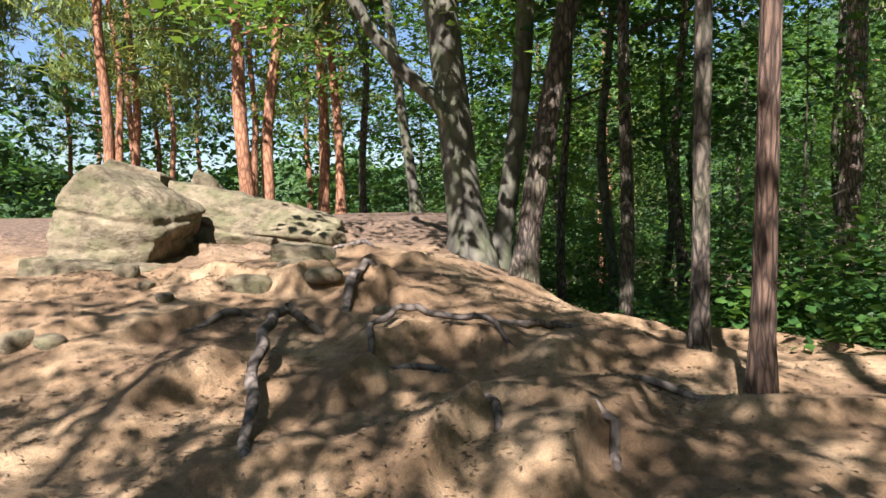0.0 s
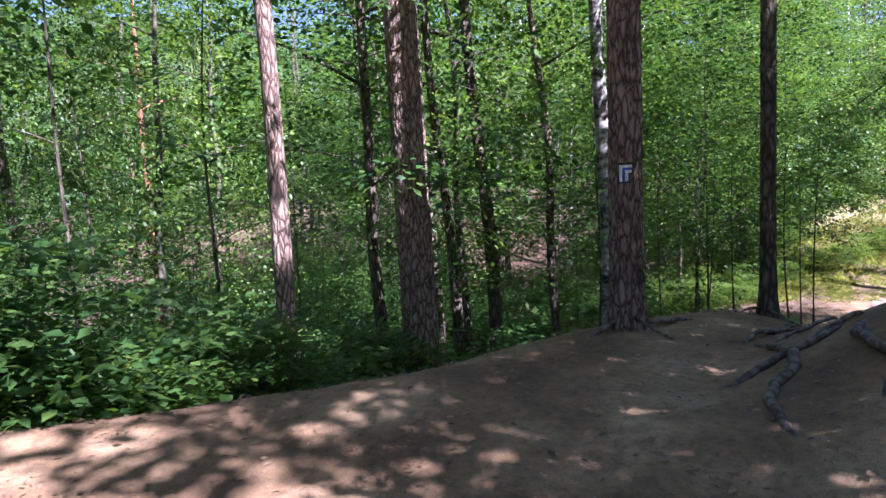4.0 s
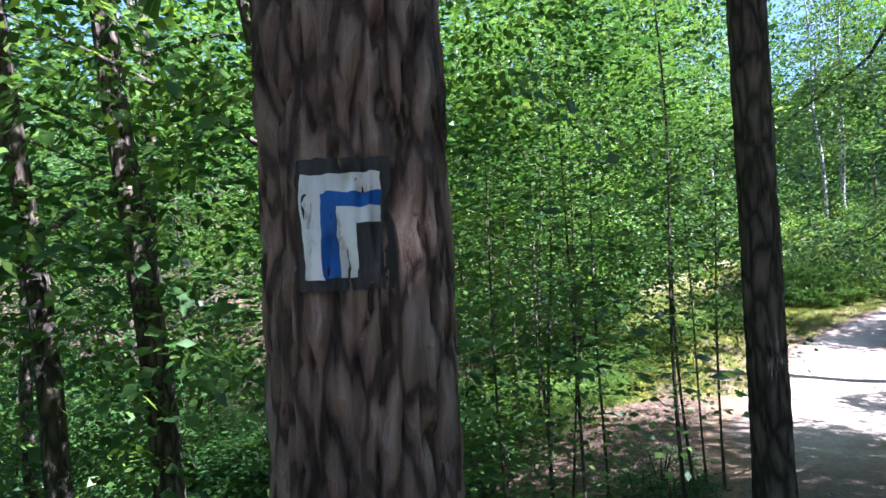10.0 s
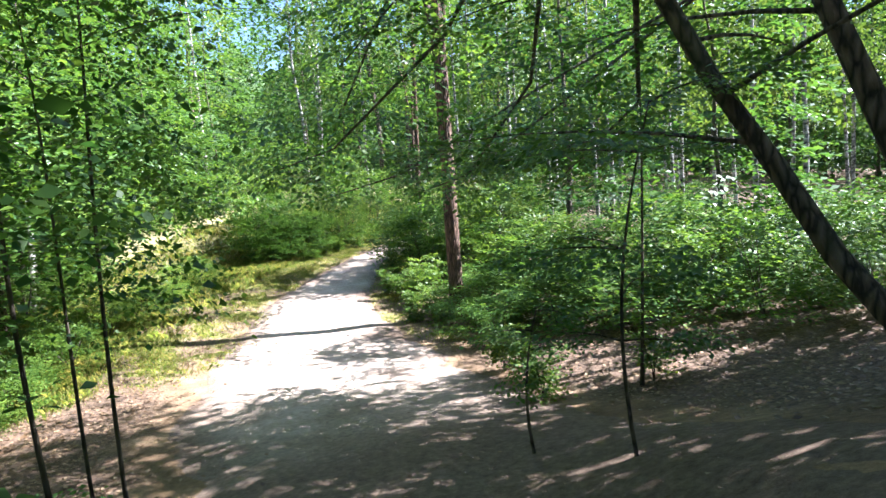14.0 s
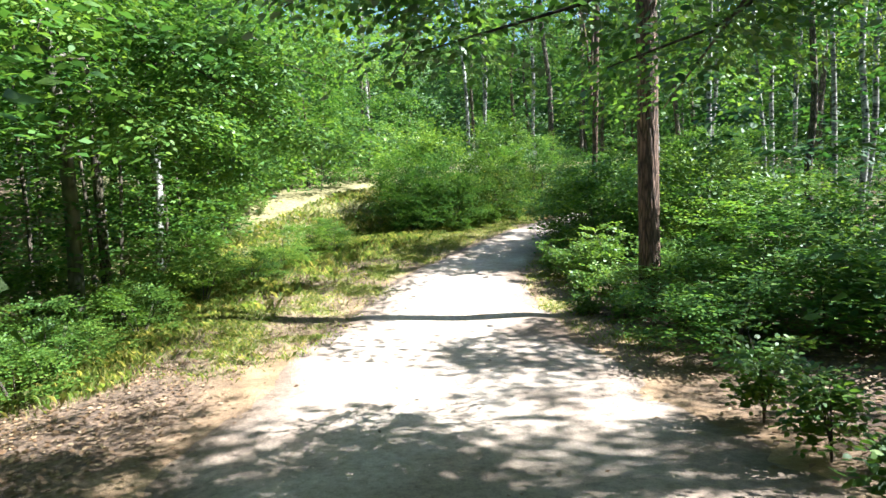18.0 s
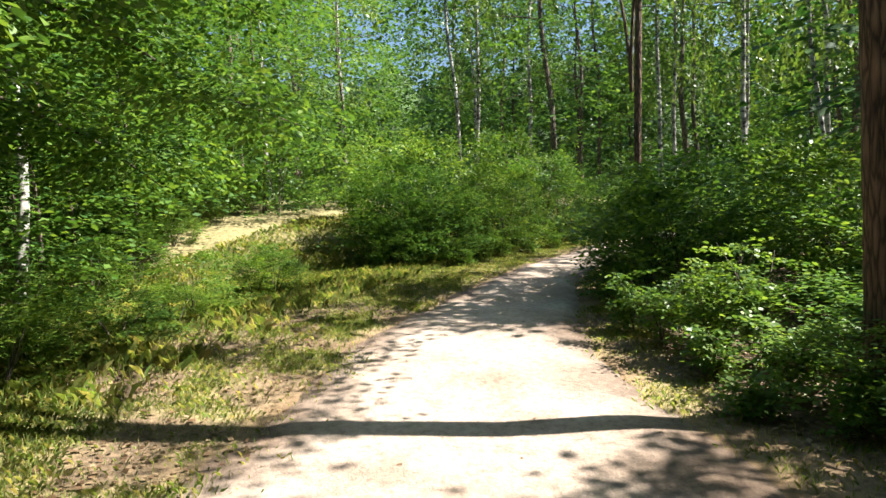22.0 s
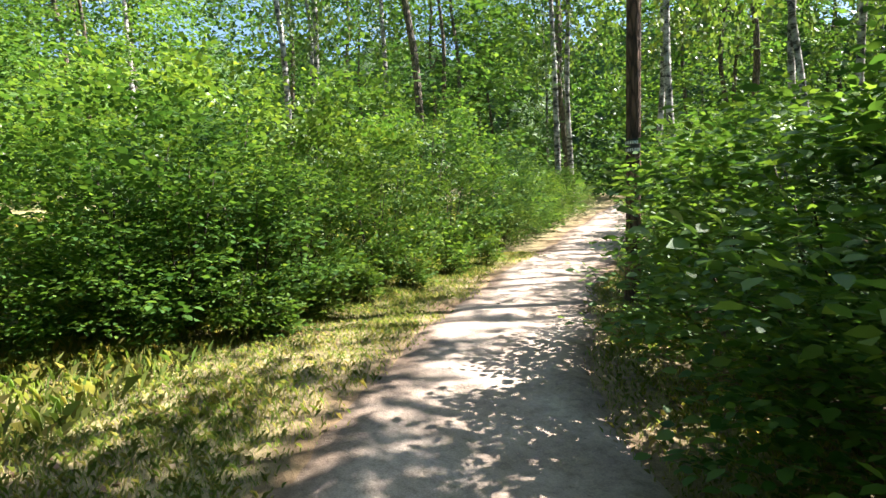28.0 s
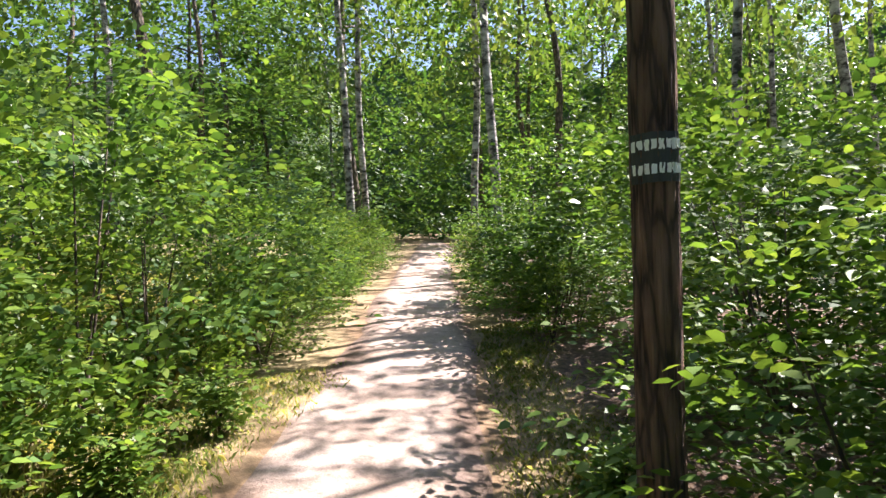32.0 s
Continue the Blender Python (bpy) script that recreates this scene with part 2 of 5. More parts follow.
def far_leaf_mat():
    m, n, l, p = material("far_foliage")
    v = coords(n, l, (1, 1, 1))
    # near-black mottles paint shaded gaps between leaves onto the solid wall
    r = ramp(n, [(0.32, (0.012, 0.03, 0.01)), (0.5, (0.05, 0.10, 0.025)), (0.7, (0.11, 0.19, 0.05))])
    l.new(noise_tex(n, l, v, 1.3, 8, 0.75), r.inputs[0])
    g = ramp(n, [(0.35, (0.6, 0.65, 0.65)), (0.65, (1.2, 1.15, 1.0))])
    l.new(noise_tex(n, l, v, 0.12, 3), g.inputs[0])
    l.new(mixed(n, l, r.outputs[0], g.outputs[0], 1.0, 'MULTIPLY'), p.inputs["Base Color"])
    p.inputs["Roughness"].default_value = 0.8
    bumped(n, l, noise_tex(n, l, v, 1.6, 6, 0.7), p, 1.0, 0.5)
    return m


FAR_LEAF = far_leaf_mat()


def paint(name, col, worn):
    m, n, l, p = material(name)
    f = noise_tex(n, l, coords(n, l, (9, 9, 4)), 5, 6, 0.7)
    r = ramp(n, [(0.30, worn), (0.40, col), (0.7, tuple(min(1, k * 1.08) for k in col))])
    l.new(f, r.inputs[0])
    l.new(r.outputs[0], p.inputs["Base Color"])
    p.inputs["Roughness"].default_value = 0.65
    bumped(n, l, f, p, 0.5, 0.006)
    return m


PAINT_WHITE = paint("paint_white", (0.74, 0.76, 0.72), (0.35, 0.33, 0.30))
PAINT_BLUE = paint("paint_blue", (0.02, 0.12, 0.42), (0.03, 0.06, 0.13))
PAINT_BLACK = paint("paint_dark_grey", (0.035, 0.038, 0.036), (0.08, 0.06, 0.05))

# ---- ground ----
NODES = [(-30, 2, 0.2), (-6, 0, 0.05), (0, 0, 0.04), (5, 0.8, 0.0), (9.5, 1.3, 0.0), (11.2, 1.0, -0.1), (12.4, 0.4, -0.4), (13.7, -0.5, -0.7),
         (15.3, -1.2, -1.02), (17.7, -1.8, -1.36), (20.1, -2.2, -1.66), (22.8, -2.7, -1.82), (25.8, -3.5, -1.78), (28.1, -4.4, -1.58),
         (30.6, -5.9, -1.4), (32.8, -7.6, -1.18), (35.5, -10.3, -0.95), (38, -13.3, -0.7), (43, -19, -0.25), (50, -27.5, 0.5), (80, -60, 2.0)]


def smooth(a, b, x):
    u = max(0.0, min(1.0, (x - a) / (b - a)))
    return u * u * (3 - 2 * u)


def along(x):
    """Centre line of the walked way at x: its y and its height."""
    x = max(NODES[0][0], min(NODES[-1][0] - 1e-6, x))
    for i in range(len(NODES) - 1):
        if x < NODES[i + 1][0]:
            break
    a, b = NODES[i], NODES[i + 1]
    p, q = NODES[max(i - 1, 0)], NODES[min(i + 2, len(NODES) - 1)]
    u = (x - a[0]) / (b[0] - a[0])
    out = []
    for k in (1, 2):
        ma = (b[k] - p[k]) / (b[0] - p[0]) * (b[0] - a[0])
        mb = (q[k] - a[k]) / (q[0] - a[0]) * (b[0] - a[0])
        out.append((2 * u**3 - 3 * u**2 + 1) * a[k] + (u**3 - 2 * u**2 + u) * ma + (-2 * u**3 + 3 * u**2) * b[k] + (u**3 - u**2) * mb)
    return out


def height(x, y):
    """Height of the ground: the way, the rocky mound at the start, the wooded slope beside it and the grassy fork."""
    yc, zc = along(x)
    d = y - yc
    z = zc
    m = 1 - smooth(0.5, 4.5, x - 0.12 * max(0, y - 4))
    z += m * (0.85 * smooth(1.7, 7.6, d) + 0.45 * smooth(7, 13, d) - 0.9 * smooth(14, 30, d))
    s = smooth(0.5, 4.5, x - 0.12 * max(0, y - 4)) * (1 - smooth(15, 22, x))
    e = 1.2 + 4.0 * (1 - smooth(4, 10, x))
    z -= s * (0.2 * max(0, min(d - e, 20)) + 1.2 * smooth(e, e + 6, d))
    z += 0.38 * math.exp(-((x - 13.2) ** 2 + (y - 1.7) ** 2) / 2.2)
    g = smooth(14, 20, x)
    z -= g * 0.12 * max(0, min(d - 3.6 - 0.1 * max(0, x - 24), 20)) * (1 - smooth(34, 40, x))
    z += smooth(30, 44, x) * 0.9 * smooth(3, 12, d)
    z += 0.25 * smooth(2.2, 7, -d) * smooth(6, 14, x) + 0.55 * smooth(0.25, 1.7, -d) * smooth(6.5, 9.5, x) * (1 - smooth(13.5, 18, x))
    return z


def path_distance(x, y):
    """How far (x, y) lies from the centre line, on which side (left positive), and the half width there."""
    yc, _ = along(x)
    y2, _ = along(x + 0.2)
    c = 1 / math.hypot(1, (y2 - yc) / 0.2)
    w = 1.7 - 0.5 * smooth(21, 27, x) - 0.42 * smooth(27, 33, x)
    return (y - yc) * c, w


def sand_width(x):
    """Half the width of the pale trodden sand."""
    return 2.15 - 0.85 * smooth(22, 28.5, x) - 0.52 * smooth(28, 33, x)


SCARPS = [(0.85, 2.5, 1.3, 3.45, 0.13), (1.55, 2.4, 2.0, 3.3, 0.14), (0.5, 4.25, 1.0, 4.6, 0.12), (0.95, 4.62, 1.6, 4.4, 0.12), (-0.35, 5.6, 0.05, 6.0, 0.1), (0.2, 5.2, 0.7, 5.7, 0.1),
          (-0.9, 3.3, -0.4, 4.0, 0.08), (1.9, 4.2, 2.5, 4.6, 0.1), (2.2, 3.3, 2.6, 4.0, 0.08), (-1.5, 4.6, -0.9, 5.1, 0.08), (0.3, 3.4, 0.6, 4.0, 0.07)]


def scarp(x, y):
    """Worn steps in the soil, each falling sharply on its right-hand side."""
    z = 0.0
    for a, b, c, d, h in SCARPS:
        if abs(x - a) > 2 or abs(y - b) > 2:
            continue
        L = math.hypot(c - a, d - b)
        ux, uy = (c - a) / L, (d - b) / L
        u = ((x - a) * ux + (y - b) * uy) / L
        v = (x - a) * uy - (y - b) * ux + 0.07 * noise.noise((x * 5, y * 5, 6))
        w = smooth(-0.15, 0.2, u) * (1 - smooth(0.8, 1.15, u))
        if w > 0:
            z += 1.7 * h * w * (math.exp(v / 0.45) if v < 0 else max(0.0, 1 - v / 0.07) - 0.35 * math.exp(-v / 0.25))
    return z


def rough(x, y):
    """Ruts, ledges and small humps on the trodden soil."""
    d, w = path_distance(x, y)
    z = 0.035 * noise.noise((x * 0.7, y * 0.7, 3)) + 0.018 * noise.noise((x * 2.3, y * 2.3, 7))
    k = (1 - smooth(4, 7, x)) * smooth(1.2, 2.6, y) * (1 - smooth(9, 12, y))
    if k > 0:
        z += scarp(x, y)
        t = (y + 0.35 * x + 0.9 * noise.noise((x * 0.7, y * 0.5, 2.2)) + 0.25 * noise.noise((x * 2.1, y * 2.1, 8))) / 0.95
        f = t - math.floor(t)
        patch = smooth(-0.15, 0.25, noise.noise((x * 0.8 + 5, y * 0.9, math.floor(t) * 3.7)))
        z += k * (0.16 * patch * (smooth(0.0, 0.14, f) - f) + 0.08 * noise.noise((x * 1.3, y * 1.6, 9)) + 0.035 * noise.noise((x * 4.1, y * 4.1, 3)) + 0.016 * noise.noise((x * 8.3, y * 8.3, 13)))
    return z


def top(x, y):
    return height(x, y) + rough(x, y)


def axis(a, b, step, far):
    core = list(np.arange(a, b + 1e-6, step))
    out, s = [], step
    p = b
    while p < far:
        s *= 1.35
        p += s
        out.append(p)
    back, s, p = [], step, a
    while p > -far:
        s *= 1.35
        p -= s
        back.append(p)
    return back[::-1] + core + out


def grid_mesh(name, xs, ys, fn):
    nx, ny = len(xs), len(ys)
    verts = [(x, y, fn(x, y)) for x in xs for y in ys]
    faces = [(i * ny + j, (i + 1) * ny + j, (i + 1) * ny + j + 1, i * ny + j + 1) for i in range(nx - 1) for j in range(ny - 1)]
    me = bpy.data.meshes.new(name)
    me.from_pydata(verts, [], faces)
    me.shade_smooth()
    return me


def cover(x, y):
    """Leaf litter and grass on the ground, 0 to 1."""
    d, w = path_distance(x, y)
    w = max(w, sand_width(x) * 0.92)
    wob = 0.5 * noise.noise((x * 0.6, y * 0.6, 11)) + 0.25 * noise.noise((x * 2, y * 2, 5))
    n = noise.noise((x * 0.35, y * 0.35, 21))
    litter = smooth(w - 0.1, w + 0.9, abs(d) + wob * 1.2)
    bare = 1 - smooth(6.5, 10.5, x)
    side = d if d > 0 else -d
    litter = litter * (1 - bare) + bare * smooth(3.4, 6.5, d + 1.4 * wob - 3.2 * (1 - smooth(3, 9, x)) + 0.6 * n)
    grass = smooth(23.2, 25.8, x + wob) * smooth(w * 0.75, w + 0.35, d + wob * 0.8) * (1 - smooth(4.6 + 0.9 * max(0, x - 30), 6.2 + 0.9 * max(0, x - 30), d))
    grass = max(grass, smooth(22, 25, x) * 0.75 * smooth(w - 0.1, w + 0.2, -d + wob * 0.5) * (1 - smooth(w + 0.5, w + 1.1, -d + wob)))
    clump = noise.noise((x * 1.1, y * 1.1, 31)) + 0.5 * noise.noise((x * 2.9, y * 2.9, 12))
    grass *= max(0.12 + 0.95 * smooth(-0.15, 0.3, clump), smooth(3.0, 4.6, d), smooth(29, 33, x) * 0.7)
    return litter * (1 - grass), min(1, grass)


xs, ys = axis(-8, 46, 0.22, 2500), axis(-24, 20, 0.22, 2500)
xs = sorted([x for x in xs if not -4 < x < 6] + list(np.arange(-4, -2, 0.09)) + list(np.arange(-2, 3.4, 0.06)) + list(np.arange(3.4, 6.01, 0.09)))
ys = sorted([y for y in ys if not 1 < y < 10] + list(np.arange(1, 2.3, 0.09)) + list(np.arange(2.3, 6.5, 0.06)) + list(np.arange(6.5, 10.01, 0.09)))


def ground_height(x, y):
    far = max(abs(x - 19) - 40, abs(y + 2) - 40, 0)
    return (top(x, y) if far < 30 else height(max(-60, min(90, x)), max(-60, min(60, y)))) * 1.0


ground_me = grid_mesh("ground", xs, ys, ground_height)
layer = ground_me.color_attributes.new("cover", 'FLOAT_COLOR', 'POINT')
buf = np.zeros((len(ground_me.vertices), 4), dtype=np.float32)
for k, vtx in enumerate(ground_me.vertices):
    a, b = cover(vtx.co.x, vtx.co.y) if abs(vtx.co.x - 19) < 60 and abs(vtx.co.y) < 50 else (1, 0)
    buf[k] = (a, b, 0, 1)
layer.data.foreach_set("color", buf.ravel())
ground_me.materials.append(GROUND)
tagged(new("ground", ground_me), "forest soil with needles, dry leaf litter and worn grass", "ground", kind="structure")


def build_path():
    """The trodden sandy way from the shade of the wood to the far trees, its edges dipping unevenly under the soil."""
    verts, faces = [], []
    n_across, rows = 13, []
    x = 11.0
    while x < 70:
        yc, _ = along(x)
        y2, _ = along(x + 0.1)
        t = Vector((0.1, y2 - yc)).normalized()
        nrm = Vector((-t.y, t.x))
        w = sand_width(x)
        row = []
        for j in range(n_across):
            u = -1 + 2 * j / (n_across - 1)
            ww = w * (1.12 + 0.22 * noise.noise((x * 0.45, u * 0.3 + (3 if u > 0 else 9), 2)))
            px, py = x + nrm.x * u * ww, yc + nrm.y * u * ww
            edge = smooth(0.72, 1.0, abs(u)) + 0.35 * max(0, noise.noise((px * 1.7, py * 1.7, 4))) * smooth(0.5, 0.9, abs(u))
            start = 1 - smooth(11, 14, x + noise.noise((px, py, 6)))
            z = top(px, py) + 0.03 - 0.066 * edge - 0.06 * start - 0.012 * (1 - u * u)
            row.append(len(verts))
            verts.append((px, py, z))
        rows.append(row)
        x += 0.14 if x < 42 else 0.5
    for a, b in zip(rows, rows[1:]):
        for j in range(n_across - 1):
            faces.append((a[j], b[j], b[j + 1], a[j + 1]))
    me = bpy.data.meshes.new("path")
    me.from_pydata(verts, [], faces)
    me.shade_smooth()
    me.materials.append(SAND)
    col = me.color_attributes.new("edge", 'FLOAT_COLOR', 'POINT')
    eb = np.zeros((len(verts), 4), dtype=np.float32)
    for k, (px, py, pz) in enumerate(verts):
        d, w = path_distance(px, py)[0], sand_width(px)
        wob = 0.35 * noise.noise((px * 0.8, py * 0.8, 14)) + 0.2 * noise.noise((px * 2.7, py * 2.7, 8))
        eb[k] = (max(smooth(0.5, 1.0, abs(d) / w + wob), 0.9 * (1 - smooth(17.5, 21.5, px + 2.5 * wob))), 0, 0, 1)
    col.data.foreach_set("color", eb.ravel())
    tagged(new("path", me), "pale trodden sandy footpath through the wood", "path", kind="structure")


build_path()

# ---- makers ----


def mesh_from(name, verts, faces, mat, smooth_shade=True):
    me = bpy.data.meshes.new(name)
    me.from_pydata(verts, [], faces)
    if smooth_shade:
        me.shade_smooth()
    me.materials.append(mat)
    return me


def part(name, me, parent, label=""):
    ob = new(name, me)
    ob.parent = parent
    if label:
        ob["label"] = label
    return ob


def thing(name, x, y, z, label, category, group="", kind=""):
    ob = new(name)
    ob.location = (x, y, z)
    ob.empty_display_size = 0.1
    return tagged(ob, label, category, group, kind)


def tube(points, radii, segs=10, wob=0.06, seed=0, cap=True):
    """Vertices and faces of a tapered, slightly uneven round limb through the points."""
    verts, faces = [], []
    pts = [Vector(p) for p in points]
    up = Vector((0.31, 0.87, 0.12))
    for i, p in enumerate(pts):
        t = (pts[min(i + 1, len(pts) - 1)] - pts[max(i - 1, 0)]).normalized()
        a = t.cross(up).normalized() if abs(t.dot(up.normalized())) < 0.98 else t.cross(Vector((1, 0, 0))).normalized()
        b = t.cross(a)
        for j in range(segs):
            th = 2 * math.pi * j / segs
            r = radii[i] * (1 + wob * 2 * noise.noise((math.cos(th) * 1.3 + seed, math.sin(th) * 1.3, i * 0.35 + seed * 3.1)))
            verts.append(p + a * (math.cos(th) * r) + b * (math.sin(th) * r))
    for i in range(len(pts) - 1):
        for j in range(segs):
            k = (j + 1) % segs
            faces.append((i * segs + j, i * segs + k, (i + 1) * segs + k, (i + 1) * segs + j))
    if cap:
        n = len(verts)
        verts.append(pts[-1])
        faces += [((len(pts) - 1) * segs + j, (len(pts) - 1) * segs + (j + 1) % segs, n) for j in range(segs)]
    return verts, faces


def trunk_line(h, r, lean=(0, 0), bend=0.0, seed=0, rows=16, flare=0.55):
    """Points and radii of a stem of height h, with a flared foot sunk in the soil."""
    pts, rad = [], []
    for i in range(rows + 1):
        u = (i / rows) ** 1.4
        z = -0.25 + (h + 0.25) * u
        sway = bend * h * 0.022
        pts.append((lean[0] * z + sway * noise.noise((z * 0.25, seed * 7.7, 1)), lean[1] * z + sway * noise.noise((z * 0.25, seed * 3.3, 5)), z))
        rad.append(r * ((1 - 0.82 * u ** 1.2) + flare * math.exp(-max(0, z + 0.05) * 4.5)))
    return pts, rad


# leaves are folded rhombs, set out on flat sprays of twigs


def spray_template(n, rng, size, kind):
    out = []
    if kind == "fan":
        for ang, length in ((-0.75, 0.55), (-0.4, 0.75), (0.0, 1.0), (0.4, 0.75), (0.75, 0.55)):
            k = max(2, int(n * length / 3.6))
            for i in range(k):
                s = 0.18 + 0.82 * (i + 0.6) / k
                side = 1 if i % 2 else -1
                a = ang + side * rng.uniform(0.5, 1.0)
                x, y = math.cos(ang) * length * s, math.sin(ang) * length * s
                out.append((x, y, rng.uniform(-0.07, 0.07) - 0.14 * s * s, a, rng.uniform(-0.5, 0.3), rng.uniform(-0.6, 0.6), size * rng.uniform(0.7, 1.15)))
    elif kind == "tuft":
        for i in range(n):
            a, e = rng.uniform(0, 6.283), rng.uniform(-0.5, 1.3)
            s = rng.uniform(0, 0.5)
            out.append((s, rng.uniform(-0.12, 0.12), rng.uniform(-0.08, 0.08), a, e, rng.uniform(-1, 1), size * rng.uniform(0.7, 1.2)))
    else:
        for i in range(n):
            s = (i + 0.5) / n
            a = (1 if i % 2 else -1) * rng.uniform(0.4, 1.2)
            out.append((s, rng.uniform(-0.05, 0.05), rng.uniform(-0.05, 0.05) - 0.35 * s * s, a, rng.uniform(-1.2, 0.0), rng.uniform(-0.8, 0.8), size * rng.uniform(0.7, 1.2)))
    return np.array(out)


def leaves_mesh(name, sprays, template, mat, width=0.55, pointed=False):
    """One mesh of many leaves. sprays: rows of x, y, z, heading, pitch, roll, scale."""
    sp = np.asarray(sprays, dtype=np.float64)
    ns, nl = len(sp), len(template)
    px, py, pz, la, le, lr, ls = template.T
    dx = np.stack([np.cos(la) * np.cos(le), np.sin(la) * np.cos(le), np.sin(le)], 1)
    sx = np.stack([-np.sin(la), np.cos(la), np.zeros(nl)], 1)
    nz = np.cross(dx, sx)
    sx2 = sx * np.cos(lr)[:, None] + nz * np.sin(lr)[:, None]
    nz2 = np.cross(dx, sx2)
    base = np.stack([px, py, pz], 1)
    L = ls[:, None]
    local = np.stack([base, base + dx * L * 0.5 + sx2 * L * width * 0.5 + nz2 * L * 0.08, base + dx * L, base + dx * L * 0.5 - sx2 * L * width * 0.5 + nz2 * L * 0.08], 1)
    if pointed:
        def rim(f, side, lift):
            return base + dx * L * f + sx2 * (L * width * side) + nz2 * (L * lift)
        local = np.stack([base, rim(0.26, 0.44, 0.05), rim(0.62, 0.42, 0.06), rim(1.0, 0.0, -0.04), rim(0.62, -0.42, 0.06), rim(0.26, -0.44, 0.05)], 1)
    k = local.shape[1]
    ch, sh, cp, spn, cr, sr = np.cos(sp[:, 3]), np.sin(sp[:, 3]), np.cos(sp[:, 4]), np.sin(sp[:, 4]), np.cos(sp[:, 5]), np.sin(sp[:, 5])
    ex = np.stack([ch * cp, sh * cp, spn], 1)
    ey0 = np.stack([-sh, ch, np.zeros(ns)], 1)
    ez0 = np.cross(ex, ey0)
    ey = ey0 * cr[:, None] + ez0 * sr[:, None]
    ez = np.cross(ex, ey)
    M = np.stack([ex, ey, ez], 2) * sp[:, 6][:, None, None]
    co = np.einsum('sij,lkj->slki', M, local) + sp[:, None, None, :3]
    co = co.reshape(-1, 3).astype(np.float32)
    nf = len(co) // k
    me = bpy.data.meshes.new(name)
    me.vertices.add(len(co))
    me.vertices.foreach_set("co", co.ravel())
    me.loops.add(nf * k)
    me.loops.foreach_set("vertex_index", np.arange(nf * k, dtype=np.int32))
    me.polygons.add(nf)
    me.polygons.foreach_set("loop_start", np.arange(0, nf * k, k, dtype=np.int32))
    me.update(calc_edges=True)
    me.materials.append(mat)
    return me


def crown_sprays(rng, count, lo, hi, rx, scale, droop=0.15, shape="oval", gaps=0.35, freq=0.45, lobes=0.0):
    """Sprays that fill the outer part of a crown between the heights lo and hi, in layers with gaps."""
    out = []
    off = rng.random() * 50
    while len(out) < count:
        u = rng.random()
        if shape == "cone":
            prof = (1 - u) * 0.95 + 0.12
        elif shape == "layers":
            prof = 0.55 + 0.45 * math.sin(math.pi * (0.15 + 0.75 * u))
        else:
            prof = math.sqrt(max(0.02, 1 - (2 * u - 0.85) ** 2 / 1.4))
        a = rng.uniform(0, 6.283)
        z = lo + (hi - lo) * u
        rr = rx * prof * math.sqrt(rng.uniform(0.08, 1)) * (1 + lobes * noise.noise((math.cos(a) * 1.6 + off, math.sin(a) * 1.6, z * 1.2)))
        x, y = math.cos(a) * rr, math.sin(a) * rr
        if noise.noise((x * freq + off, y * freq, z * freq * (2 if shape == "layers" else 1))) < -0.5 + gaps:
            continue
        out.append((x, y, z, a + rng.uniform(-0.5, 0.5), -droop + rng.uniform(-0.25, 0.25), rng.uniform(-0.3, 0.3), scale * rng.uniform(0.7, 1.25)))
    return out


def limb_set(rng, count, lo, hi, reach, r0, rise=0.5, lean=(0, 0)):
    limbs = []
    for i in range(count):
        z = lo + (hi - lo) * (i + rng.uniform(0, 0.8)) / count
        a = i * 2.4 + rng.uniform(-0.5, 0.5)
        k = reach * rng.uniform(0.6, 1.1)
        pts = []
        for j in range(6):
            s = j / 5
            pts.append((lean[0] * z + math.cos(a + 0.25 * s) * k * s, lean[1] * z + math.sin(a + 0.25 * s) * k * s, z + rise * k * s - 0.25 * k * s * s))
        limbs.append((pts, [r0 * (1 - 0.85 * j / 5) for j in range(6)]))
    return limbs


RNG = random.Random(7)
T_FAN_FINE = spray_template(28, RNG, 0.10, "fan")
T_FAN_SHRUB = spray_template(26, RNG, 0.15, "fan")
T_FAN_MID = spray_template(30, RNG, 0.135, "fan")
T_FAN_BIG = spray_template(20, RNG, 0.20, "fan")
T_LINE = spray_template(16, RNG, 0.14, "line")
T_TUFT = spray_template(15, RNG, 0.4, "tuft")

